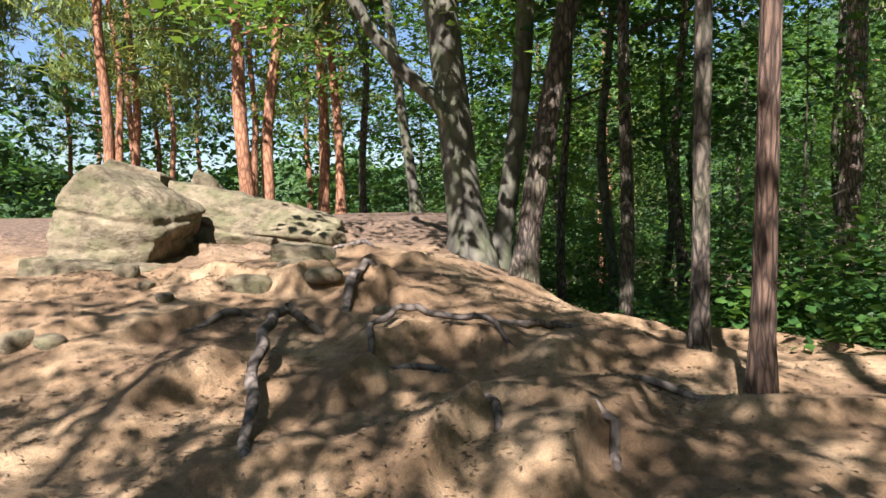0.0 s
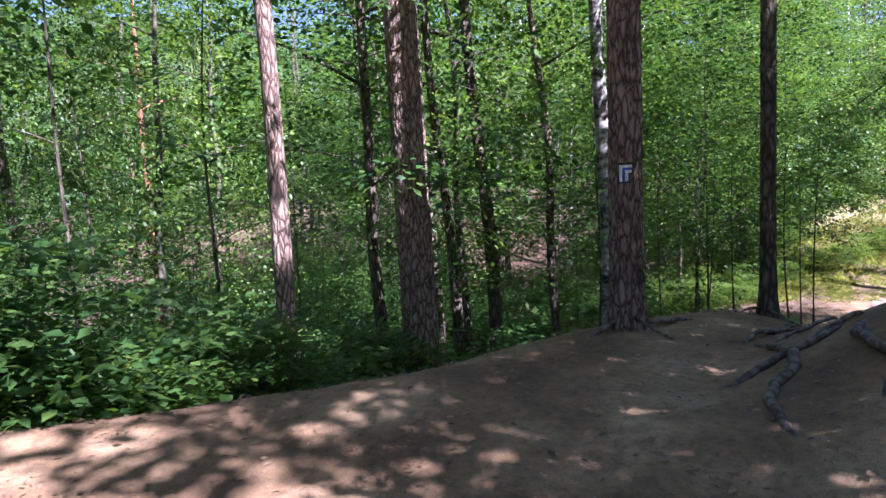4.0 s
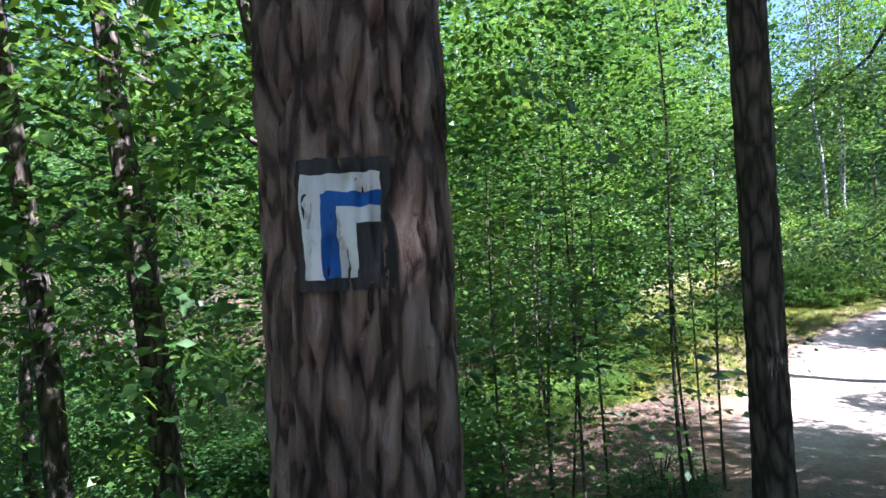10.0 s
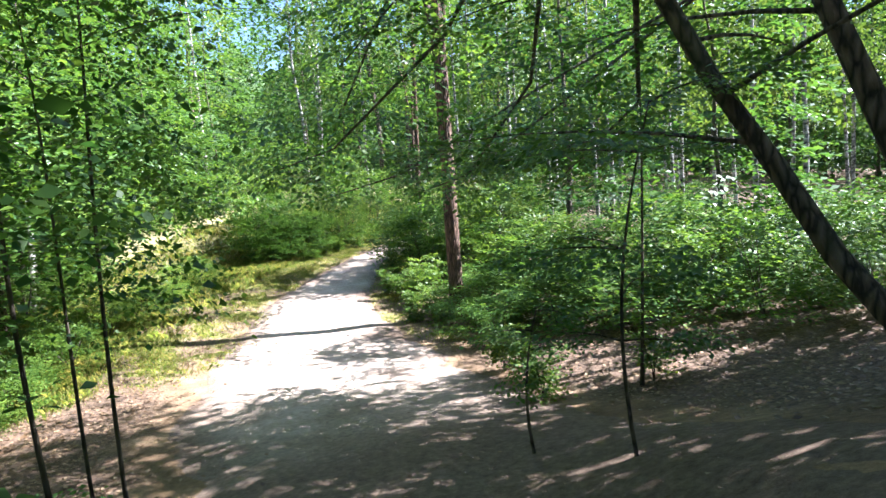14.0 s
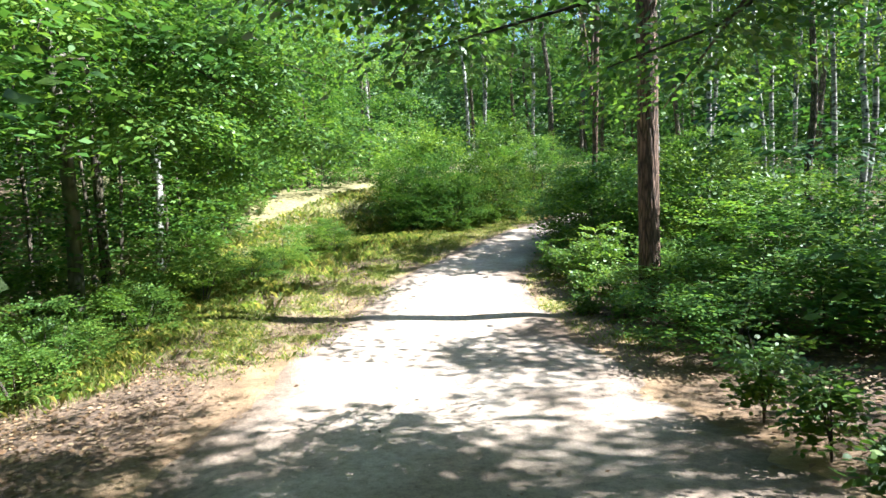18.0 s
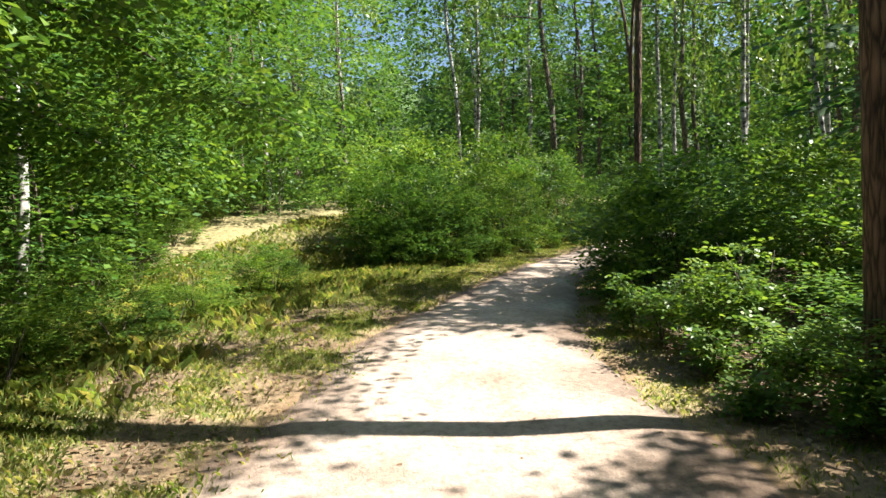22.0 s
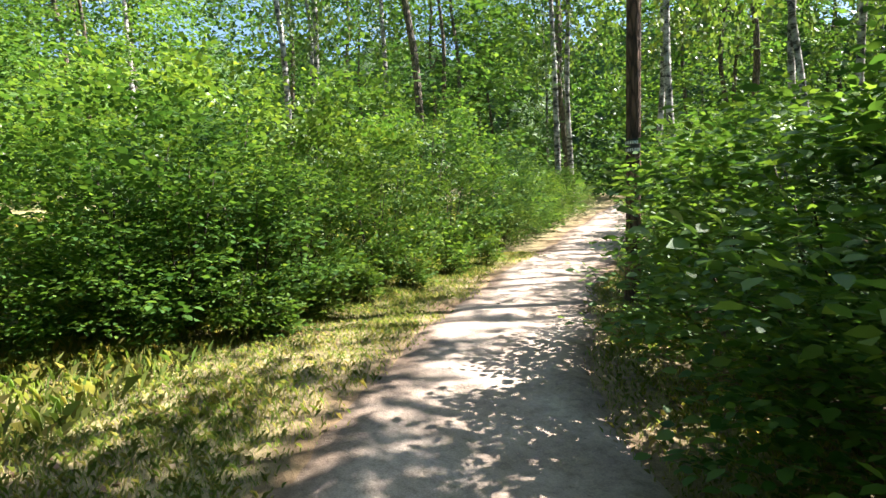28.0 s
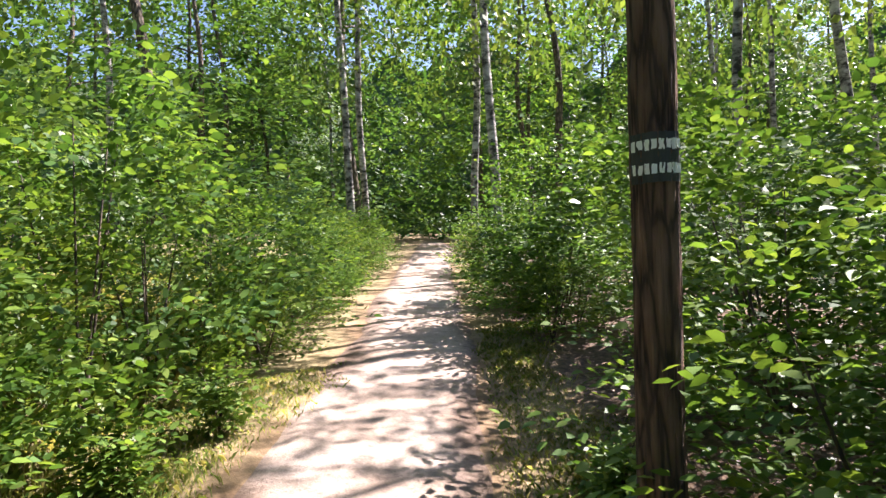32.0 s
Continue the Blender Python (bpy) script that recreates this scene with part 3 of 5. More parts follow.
CROWNS = {
    "beech": [leaves_mesh("crown", crown_sprays(RNG, 150, 3.5, 15, 3.3, 1.45, 0.12, "oval", 0.5, 0.5, 0.5), T_FAN_MID, LEAF_BEECH, 0.62) for _ in range(3)],
    "dark": [leaves_mesh("crown", crown_sprays(RNG, 125, 5.0, 16, 3.0, 1.45, 0.12, "oval", 0.5, 0.5, 0.5), T_FAN_MID, LEAF_DARK, 0.62) for _ in range(2)],
    "far": [leaves_mesh("crown", crown_sprays(RNG, 180, 0.8, 17, 3.6, 1.75, 0.12, "oval", 0.42, 0.4, 0.5), T_FAN_MID, LEAF_BEECH, 0.62) for _ in range(3)],
    "birch": [leaves_mesh("crown", crown_sprays(RNG, 110, 5.0, 17, 1.9, 1.25, 0.9, "oval", 0.35), T_LINE, LEAF_BIRCH, 0.62) for _ in range(2)],
    "pine": [leaves_mesh("crown", crown_sprays(RNG, 210, 4.5, 15, 2.6, 1.3, -0.1, "oval", 0.62, 0.55, 0.4), T_TUFT, NEEDLE, 0.16) for _ in range(2)],
    # the third young crown has darker leaves, standing in for the wood's shade
    "young": [leaves_mesh("crown", crown_sprays(RNG, 165, 0.9, 6.5, 1.9, 1.1, 0.08, "layers", 0.45), T_FAN_FINE, (LEAF_BEECH, LEAF_BEECH, LEAF_DARK)[k], 0.62) for k in range(3)],
    "shrub": [leaves_mesh("foliage", crown_sprays(RNG, 160, 0.1, 1.9, 1.0, 0.58, -0.35, "oval", 0.48, 1.5, 0.7), T_FAN_SHRUB, LEAF_SHRUB, 0.62, True) for _ in range(4)],
    "thicket": [leaves_mesh("foliage", crown_sprays(RNG, 190, 0.05, 2.5, 1.2, 0.66, -0.3, "oval", 0.46, 1.3, 0.7), T_FAN_SHRUB, LEAF_BEECH, 0.62, True) for _ in range(4)],
    # the next three crowns are made to cast shade from out of view
    "south_shade": [leaves_mesh("crown", crown_sprays(RNG, 135, 7.0, 11.5, 3.8, 1.5, 0.12, "oval", 0.74, 0.42), T_FAN_MID, LEAF_BEECH, 0.62) for _ in range(2)],
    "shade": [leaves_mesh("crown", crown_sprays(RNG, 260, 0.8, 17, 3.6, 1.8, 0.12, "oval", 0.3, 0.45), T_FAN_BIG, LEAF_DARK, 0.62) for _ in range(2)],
    "shade_canopy": [leaves_mesh("crown", crown_sprays(RNG, 210, 9.0, 18, 3.9, 1.8, 0.12, "oval", 0.45, 0.45, 0.4), T_FAN_BIG, LEAF_DARK, 0.62) for _ in range(2)],
    # dark leaf colour here imitates shade on the forest floor
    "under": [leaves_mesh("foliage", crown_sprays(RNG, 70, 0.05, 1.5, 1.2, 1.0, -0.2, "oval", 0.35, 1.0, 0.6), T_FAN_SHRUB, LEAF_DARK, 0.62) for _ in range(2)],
}
TREE_LABEL = {
    "beech": ("tall beech with a grey trunk and layered bright green leaves", "tree"),
    "dark": ("tall broadleaf tree with a dark trunk and deep green leaves", "tree"),
    "far": ("broadleaf tree with a dense green crown in the wood", "tree"),
    "birch": ("slender birch with white bark and light hanging leaves", "tree"),
    "pine": ("Scots pine with orange bark and bluish needles", "tree"),
    "young": ("young beech sapling with thin stem and flat leaf layers", "sapling"),
    "spruce": ("tall conifer with straight reddish grey scaly trunk", "tree"),
}
BARKS = {"beech": BARK_BEECH, "dark": BARK_DARK, "far": BARK_DARK, "birch": BARK_BIRCH, "pine": BARK_PINE, "young": BARK_TWIG, "spruce": BARK_SPRUCE}


def tree(kind, x, y, r, h, lean=(0, 0), bend=1.0, crown=None, crown_scale=1.0, seed=0, limbs=4, limb_lo=0.3, label="", segs=14, mat=None, turn=None, flare=0.55, crown_z=0.0):
    rng = random.Random(seed * 13 + 5)
    lab, cat = TREE_LABEL[kind]
    ob = thing("sapling" if kind == "young" else "tree", x, y, top(x, y), label or lab, cat)
    pts, rad = trunk_line(h, r, lean, bend, seed, 18, flare)
    part("trunk", mesh_from("trunk", *tube(pts, rad, segs, 0.07, seed), mat or BARKS[kind]), ob)
    for p, q in limb_set(rng, limbs, h * limb_lo, h * 0.8, min(3.2, h * 0.28), r * 0.32, 0.45, lean):
        part("limb", mesh_from("limb", *tube(p, q, 6, 0.1, seed), mat or BARKS[kind]), ob)
    c = crown or kind
    if c in CROWNS:
        k = CROWNS[c][seed % len(CROWNS[c])]
        cr = part("crown", k, ob)
        s = crown_scale if c != "young" else min(crown_scale, max(0.42, (abs(path_distance(x, y)[0]) - 1.0) / 2.9))
        cr.location = (lean[0] * h * 0.55, lean[1] * h * 0.55, crown_z)
        cr.rotation_euler = (0, 0, rng.uniform(0, 6.28) if turn is None else turn)
        cr.scale = (s, s, h / 16.0 if c not in ("young",) else h / 6.5)
    return ob


def shrub(kind, x, y, s, seed, label, hz=1.0):
    rng = random.Random(seed)
    d, w = path_distance(x, y)
    need = w * 0.95 + (1.35 if kind == "shrub" else 1.6) * s + (0.75 if d < 0 and x < 28 else 0.35 if d > 0 and x < 37 else 0.0)
    if abs(d) < need:
        y2 = along(x + 0.2)[0]
        t = Vector((0.2, y2 - along(x)[0])).normalized()
        k = math.copysign(need - abs(d), d)
        x, y = x - t.y * k, y + t.x * k
    ob = thing("shrub", x, y, top(x, y), label, "shrub", "shrubs beside the path")
    k = CROWNS[kind][seed % len(CROWNS[kind])]
    f = part("foliage", k, ob)
    f.scale = (s, s, s * hz)
    f.rotation_euler = (0, 0, rng.uniform(0, 6.28))
    for i in range(4):
        a = rng.uniform(0, 6.28)
        hgt = (1.5 if kind == "shrub" else 2.1) * s * hz
        pts = [(math.cos(a) * 0.5 * s * u, math.sin(a) * 0.5 * s * u, -0.05 + hgt * u) for u in (0, 0.3, 0.65, 1.0)]
        part("stem", mesh_from("stem", *tube(pts, [0.014, 0.011, 0.008, 0.003], 5, 0.05, seed), BARK_TWIG), ob)
    return ob

# ---- rocks ----


def boulder(x, y, z, sx, sy, sz, turn, seed, label, name="boulder", flat=0.0, detail=5, tilt=(0, 0)):
    bm = bmesh.new()
    bmesh.ops.create_icosphere(bm, subdivisions=detail, radius=1)
    for v in bm.verts:
        c = v.co
        q = Vector((math.copysign(abs(c.x) ** 0.62, c.x), math.copysign(abs(c.y) ** 0.62, c.y), math.copysign(abs(c.z) ** (0.7 - flat * 0.3), c.z)))
        q = Vector((q.x * sx, q.y * sy, q.z * sz))
        s = seed * 5.1
        d = 0.16 * noise.noise(q * 0.9 + Vector((s, 0, 0))) + 0.05 * noise.noise(q * 3.1 + Vector((0, s, 0))) + 0.015 * noise.noise(q * 9 + Vector((0, 0, s)))
        band = -0.05 * max(0, 1 - abs(noise.noise((q.z * 2.2 + s, q.x * 0.25, q.y * 0.25))) * 6)
        v.co = q * (1 + (d + band) / max(0.35, min(sx, sy, sz)) * 0.8)
    me = bpy.data.meshes.new(name)
    bm.to_mesh(me)
    bm.free()
    me.shade_smooth()
    me.materials.append(ROCK)
    ob = new(name, me)
    ob.matrix_world = pose(x, y, z, tilt[0], tilt[1], turn)
    return tagged(ob, label, "rock")


def block(points, seed, label, name="boulder", rough_size=0.05, edge=30, detail=6):
    """A weathered block: the hull of its corners with softly worn edges, bedding grooves and pits."""
    bm = bmesh.new()
    c = sum((Vector(p) for p in points), Vector()) / len(points)
    for p in points:
        bm.verts.new(Vector(p) - c)
    bmesh.ops.convex_hull(bm, input=bm.verts[:])
    bm.normal_update()
    planes = []
    for f in bm.faces:
        if all(f.normal.dot(n) < 0.97 for n, _ in planes):
            planes.append((f.normal.copy(), max(f.normal.dot(v.co) for v in bm.verts)))
    bm.free()
    size = Vector([max(p[i] for p in points) - min(p[i] for p in points) for i in range(3)])
    bm = bmesh.new()
    bmesh.ops.create_icosphere(bm, subdivisions=detail, radius=1)
    for v in bm.verts:
        u = Vector((v.co.x * size.x, v.co.y * size.y, v.co.z * size.z)).normalized()
        k = sum(max(0.0, n.dot(u) / max(d, 0.02)) ** edge for n, d in planes) ** (-1 / edge)
        v.co = u * k
    bm.normal_update()
    for v in bm.verts:
        q = v.co + c
        d = 1.3 * noise.noise(q * 1.4 + Vector((seed, 0, 0))) + 0.7 * noise.noise(q * 3.6) + 0.35 * noise.noise(q * 9) + 0.16 * noise.noise(q * 23)
        bed = -0.9 * max(0, 1 - abs(noise.noise((q.z * 2.6 + 0.5 * q.x + seed, q.x * 0.2, q.y * 0.2))) * 8)
        pit = -0.7 * max(0, noise.noise(q * 5.5 + Vector((0, seed, 3))) - 0.25)
        v.co += v.normal * rough_size * (d + bed + pit)
    me = bpy.data.meshes.new(name)
    bm.to_mesh(me)
    bm.free()
    me.shade_smooth()
    me.materials.append(ROCK)
    ob = new(name, me)
    ob.location = c
    return tagged(ob, label, "rock")


block([(-3.06, 7.15, 2.1), (-3.36, 7.05, 1.75), (-3.46, 6.9, 1.25), (-3.4, 6.8, 0.9), (-2.4, 6.95, 1.68), (-2.16, 6.95, 1.25), (-2.3, 6.85, 0.85), (-2.69, 8.2, 2.0), (-2.0, 8.4, 1.55), (-2.35, 8.2, 0.8), (-3.4, 8.4, 1.95), (-3.6, 8.2, 0.7)], 1, "big weathered sandstone boulder with sunlit face and dark flank")
block([(-3.5, 6.2, 0.5), (-3.45, 6.35, 0.95), (-3.4, 7.0, 1.02), (-3.4, 7.0, 0.5), (-2.6, 6.15, 0.5), (-2.6, 6.3, 0.98), (-2.15, 6.2, 0.5), (-2.08, 6.45, 0.84), (-2.05, 7.0, 0.86), (-2.05, 7.0, 0.5)], 2, "low layered sandstone base under the boulder", rough_size=0.05, edge=20)
block([(-3.0, 8.7, 0.6), (-2.9, 9.0, 1.95), (-2.3, 9.1, 1.88), (-1.26, 8.9, 1.6), (-0.24, 8.8, 1.28), (-0.16, 8.75, 1.0), (-0.3, 8.5, 0.6), (-2.4, 10.2, 1.9), (-0.4, 10.2, 1.35), (-0.2, 9.8, 0.7), (-2.8, 10.0, 0.7), (-1.7, 8.25, 1.16), (-0.7, 8.3, 1.14), (-0.35, 8.4, 1.1)], 3, "long smooth sandstone slab lying on the mound")
block([(-4.0, 8.7, 1.5), (-3.9, 8.8, 2.12), (-3.6, 8.9, 2.3), (-3.0, 8.9, 2.1), (-2.85, 8.8, 1.6), (-3.9, 9.7, 2.05), (-2.9, 9.7, 2.0), (-3.8, 9.6, 1.0), (-2.8, 9.6, 1.0)], 4, "rounded sandstone block behind the boulder", rough_size=0.03)
block([(-2.72, 9.5, 1.3), (-2.66, 9.5, 1.95), (-2.58, 9.5, 2.1), (-2.4, 9.5, 2.06), (-2.25, 9.5, 1.8), (-2.1, 9.5, 1.4), (-2.6, 10.0, 1.95), (-2.3, 10.0, 1.85), (-2.6, 10.0, 0.9), (-2.1, 10.0, 0.9)], 5, "small upright sandstone block behind the slab", rough_size=0.03, detail=5)
block([(-3.6, 5.9, 0.35), (-3.55, 5.95, 0.68), (-2.6, 6.05, 0.66), (-2.55, 6.0, 0.35), (-3.5, 6.6, 0.72), (-2.7, 6.6, 0.72), (-3.5, 6.6, 0.3), (-2.7, 6.6, 0.3)], 6, "flat sandstone step at the foot of the boulder", rough_size=0.025, detail=5)
block([(-0.95, 7.0, 0.5), (-0.9, 7.1, 1.05), (-0.3, 7.1, 1.02), (-0.1, 7.15, 0.8), (-0.08, 7.1, 0.5), (-0.85, 7.8, 1.08), (-0.2, 7.8, 1.0), (-0.9, 7.8, 0.5), (-0.15, 7.8, 0.5)], 7, "squared mossy sandstone block below the slab", rough_size=0.025, edge=22, detail=5)
for k, (x, y, s, f) in enumerate([(-0.8, 5.85, 0.24, 0.55), (-0.42, 6.35, 0.22, 0.6), (-1.9, 5.95, 0.11, 0.5), (-1.55, 5.5, 0.12, 0.5), (-2.2, 6.2, 0.14, 0.7), (-0.05, 5.6, 0.2, 0.4), (-2.3, 4.5, 0.13, 0.6), (0.55, 5.2, 0.14, 0.4), (-2.0, 4.4, 0.14, 0.5)]):
    boulder(x, y, top(x, y) + 0.02, s, s * 0.7, s * f, k * 41, 10 + k, "small half-buried sandstone block on the trodden mound", "stone", 0.3, 3)

# ---- roots ----


def root(pts, r, seed, label="worn bare tree root lying across the trodden soil"):
    """A root through plan points (x, y, rise), its rises counted from the soil."""
    line = []
    for a, b in zip(pts, pts[1:]):
        for k in range(5):
            u = k / 5
            x, y = a[0] + (b[0] - a[0]) * u, a[1] + (b[1] - a[1]) * u
            x += 0.05 * noise.noise((x * 4, y * 4, seed))
            y += 0.05 * noise.noise((x * 4, y * 4, seed + 9))
            line.append((x, y, top(x, y) + (a[2] + (b[2] - a[2]) * u)))
    x, y, z = pts[-1]
    line.append((x, y, top(x, y) + z))
    n = len(line)
    rad = [r * (0.45 + 0.65 * math.sin(math.pi * (0.12 + 0.8 * i / n))) for i in range(n)]
    me = mesh_from("root", *tube(line, rad, 8, 0.18, seed), WOOD_ROOT)
    tagged(new("root", me), label, "root", "roots on the mound")


root([(-0.05, 2.65, -0.04), (-0.12, 3.0, 0.05), (-0.22, 3.5, 0.16), (-0.26, 4.0, 0.2), (-0.3, 4.45, 0.22), (-0.22, 4.72, 0.2), (-0.02, 4.75, 0.06), (0.08, 4.7, -0.06)], 0.04, 1)
root([(0.52, 4.1, -0.02), (0.5, 4.35, 0.05), (0.75, 4.6, 0.1), (1.05, 4.68, 0.08), (1.4, 4.5, 0.06), (1.65, 4.45, -0.03)], 0.028, 2)
root([(0.62, 4.2, -0.02), (0.8, 4.0, 0.05), (1.0, 3.9, 0.05), (1.12, 3.75, -0.04)], 0.024, 3)
root([(0.85, 4.2, -0.02), (0.95, 4.0, 0.04), (1.15, 3.95, -0.03)], 0.02, 15)
root([(0.2, 5.0, -0.03), (0.24, 5.3, 0.08), (0.3, 5.6, 0.1), (0.45, 5.75, -0.02)], 0.045, 6)
root([(-0.95, 7.35, -0.02), (-0.85, 7.6, 0.12), (-0.6, 7.8, 0.12), (-0.35, 7.75, 0.02), (-0.2, 7.6, -0.05)], 0.035, 7)
root([(-0.3, 7.5, -0.02), (-0.1, 7.75, 0.1), (0.15, 7.7, 0.08), (0.3, 7.5, -0.03)], 0.03, 16)
root([(1.6, 4.9, -0.02), (1.9, 5.1, 0.05), (2.2, 5.4, 0.02), (2.5, 5.5, -0.04)], 0.035, 8)
root([(-1.1, 4.7, -0.02), (-0.8, 5.0, 0.05), (-0.55, 5.1, -0.02)], 0.03, 9)
root([(2.5, 4.4, -0.02), (2.8, 4.2, 0.05), (3.1, 3.9, -0.03)], 0.03, 17)
root([(1.3, 3.6, -0.03), (1.36, 3.35, 0.05), (1.3, 3.0, -0.04)], 0.03, 18)
root([(1.95, 3.4, -0.03), (2.05, 3.15, 0.05), (1.98, 2.8, -0.04)], 0.03, 19)
root([(8.0, 0.6, -0.02), (8.6, 0.75, 0.02), (9.2, 0.6, 0.03), (9.8, 0.7, 0.02), (10.4, 0.95, -0.03)], 0.035, 10)
root([(8.3, 0.2, -0.03), (8.8, 0.1, 0.03), (9.4, 0.25, 0.03), (9.9, 0.15, -0.03)], 0.03, 11)
root([(8.9, 1.1, -0.03), (9.3, 0.85, 0.02), (9.7, 0.45, 0.03), (10.2, 0.2, -0.03)], 0.028, 12)
for k, pts in enumerate([((11.5, 0.5, -0.03), (11.03, 0.72, 0.04), (10.63, 0.88, 0.05), (10.3, 1.05, -0.03)), ((11.2, 0.45, -0.02), (10.8, 0.5, 0.04), (10.44, 0.64, 0.04), (10.1, 0.8, -0.03)),
                         ((10.4, 0.1, -0.02), (10.1, 0.22, 0.04), (9.95, 0.42, 0.03), (9.7, 0.6, -0.02)), ((11.5, 0.14, -0.02), (11.2, 0.3, 0.05), (10.9, 0.55, 0.03), (10.7, 0.6, -0.03)),
                         ((12.6, 0.1, -0.02), (12.2, -0.1, 0.06), (11.7, -0.15, 0.05), (11.2, -0.05, -0.03)), ((12.9, -0.5, -0.02), (12.4, -0.6, 0.06), (11.9, -0.45, 0.05), (11.5, -0.55, -0.03)),
                         ((11.6, 1.5, -0.02), (11.3, 1.7, 0.03), (11.0, 1.85, 0.05), (10.85, 2.0, 0.08)), ((10.3, 1.5, -0.03), (10.45, 1.75, 0.04), (10.65, 1.95, 0.1)), ((10.1, 2.3, -0.03), (10.35, 2.25, 0.03), (10.6, 2.15, 0.1)),
                         ((12.2, 0.45, -0.03), (12.5, 0.7, 0.04), (12.9, 0.85, 0.08)), ((12.6, 1.4, -0.03), (12.8, 1.2, 0.03), (13.0, 1.0, 0.08)), ((12.2, 0.75, -0.02), (11.9, 0.6, 0.04), (11.55, 0.7, -0.03))]):
    root(pts, (0.022, 0.017, 0.02, 0.014)[k % 4], 70 + k, "bare root with dark soil at the brink of the slope")

# ---- trees that stand by the way ----
stout = tree("beech", 1.68, 8.45, 0.27, 14, (-0.13, -0.02), 0.6, "beech", 0.9, 1, 5, 0.34, "stout leaning beech with smooth sunlit grey trunk", 20)
tree("beech", 2.1, 8.7, 0.155, 14, (0.10, 0.0), 0.5, "dark", 0.8, 2, 3, 0.4, "slim dark beech leaning beside the stout one")
tree("beech", 2.33, 8.15, 0.175, 14, (0.165, -0.02), 0.5, "dark", 0.8, 3, 3, 0.4, "slim dark beech leaning away from the stout one", mat=BARK_DARK)
part("limb", mesh_from("limb", *tube([(-0.2, -0.05, 1.75), (-0.5, -0.1, 2.2), (-0.95, -0.15, 2.6), (-1.35, -0.2, 3.1), (-1.75, -0.2, 3.8), (-2.0, -0.1, 4.8)], [0.13, 0.115, 0.1, 0.09, 0.075, 0.04], 9, 0.1, 5), BARK_BEECH), stout, "sunlit grey bough")
tree("pine", -3.4, 15.9, 0.19, 15, (-0.05, 0), 1.0, "pine", 1.0, 4, 6, 0.3)
tree("pine", -3.0, 16.5, 0.16, 15, (0.06, 0), 1.0, "pine", 0.9, 5, 6, 0.28)
tree("pine", -2.0, 19.2, 0.17, 16, (0.0, 0), 0.5, "pine", 0.9, 6, 4, 0.45)
tree("pine", -1.3, 17.3, 0.13, 15, (-0.02, 0), 0.5, "pine", 0.8, 7, 4, 0.45)
tree("beech", 0.8, 14.4, 0.13, 13, (-0.10, 0), 0.6, "beech", 0.8, 8, 3, 0.5, "thin pale trunk leaning over the mound")
tree("dark", 4.0, 12.9, 0.1, 14, (0.02, 0), 0.6, "dark", 0.9, 9)
tree("dark", 4.3, 9.7, 0.12, 15, (0, 0), 0.4, "dark", 0.9, 10)
# these two carry dense crowns above the view, added to shade the wood
tree("spruce", 3.48, 5.1, 0.085, 16, (0.0, 0), 0.05, "shade_canopy", 0.9, 11, 3, 0.5, "straight dark trunk at the foot of the mound", mat=BARK_DARK)
tree("beech", 3.37, 3.85, 0.085, 14, (0.012, 0), 0.05, "shade_canopy", 0.9, 12, 3, 0.5, "slim mossy grey trunk at the edge of the slope", mat=BARK_OAK)
tree("spruce", 7.6, 9.0, 0.19, 17, (0.0, 0.0), 0.4, "dark", 0.9, 13, 3, 0.5)
tree("spruce", 9.95, 5.9, 0.125, 17, (-0.02, -0.01), 0.3, "dark", 0.8, 14, 3, 0.55, "slim sunlit pine trunk with peeling reddish bark")
tree("dark", 12.3, 6.25, 0.105, 13, (0.03, 0.02), 1.0, "dark", 0.8, 15, 5, 0.3)
tree("dark", 13.7, 5.4, 0.1, 13, (-0.05, 0.06), 0.8, "beech", 0.5, 17, 5, 0.3)
tree("dark", 14.1, 5.0, 0.13, 15, (-0.04, 0.05), 0.8, "beech", 0.5, 18, 4, 0.3)
tree("dark", 14.65, 4.05, 0.085, 11, (-0.06, 0.03), 1.6, "beech", 0.5, 19, 5, 0.3, "crooked dark tree with forking boughs")
tree("dark", 16.7, 6.8, 0.1, 13, (-0.03, 0.03), 1.0, "beech", 0.8, 61, 4, 0.3)
tree("dark", 18.4, 8.7, 0.1, 14, (0.02, 0.03), 1.0, "dark", 0.8, 62, 4, 0.3)
tree("dark", 17.0, 9.5, 0.1, 14, (-0.03, 0.02), 1.0, "dark", 0.8, 63, 4, 0.3)
tree("birch", 13.5, 3.0, 0.12, 13, (-0.03, 0.01), 0.9, "beech", 0.4, 20, 3, 0.5, "birch with flaking black and white bark")

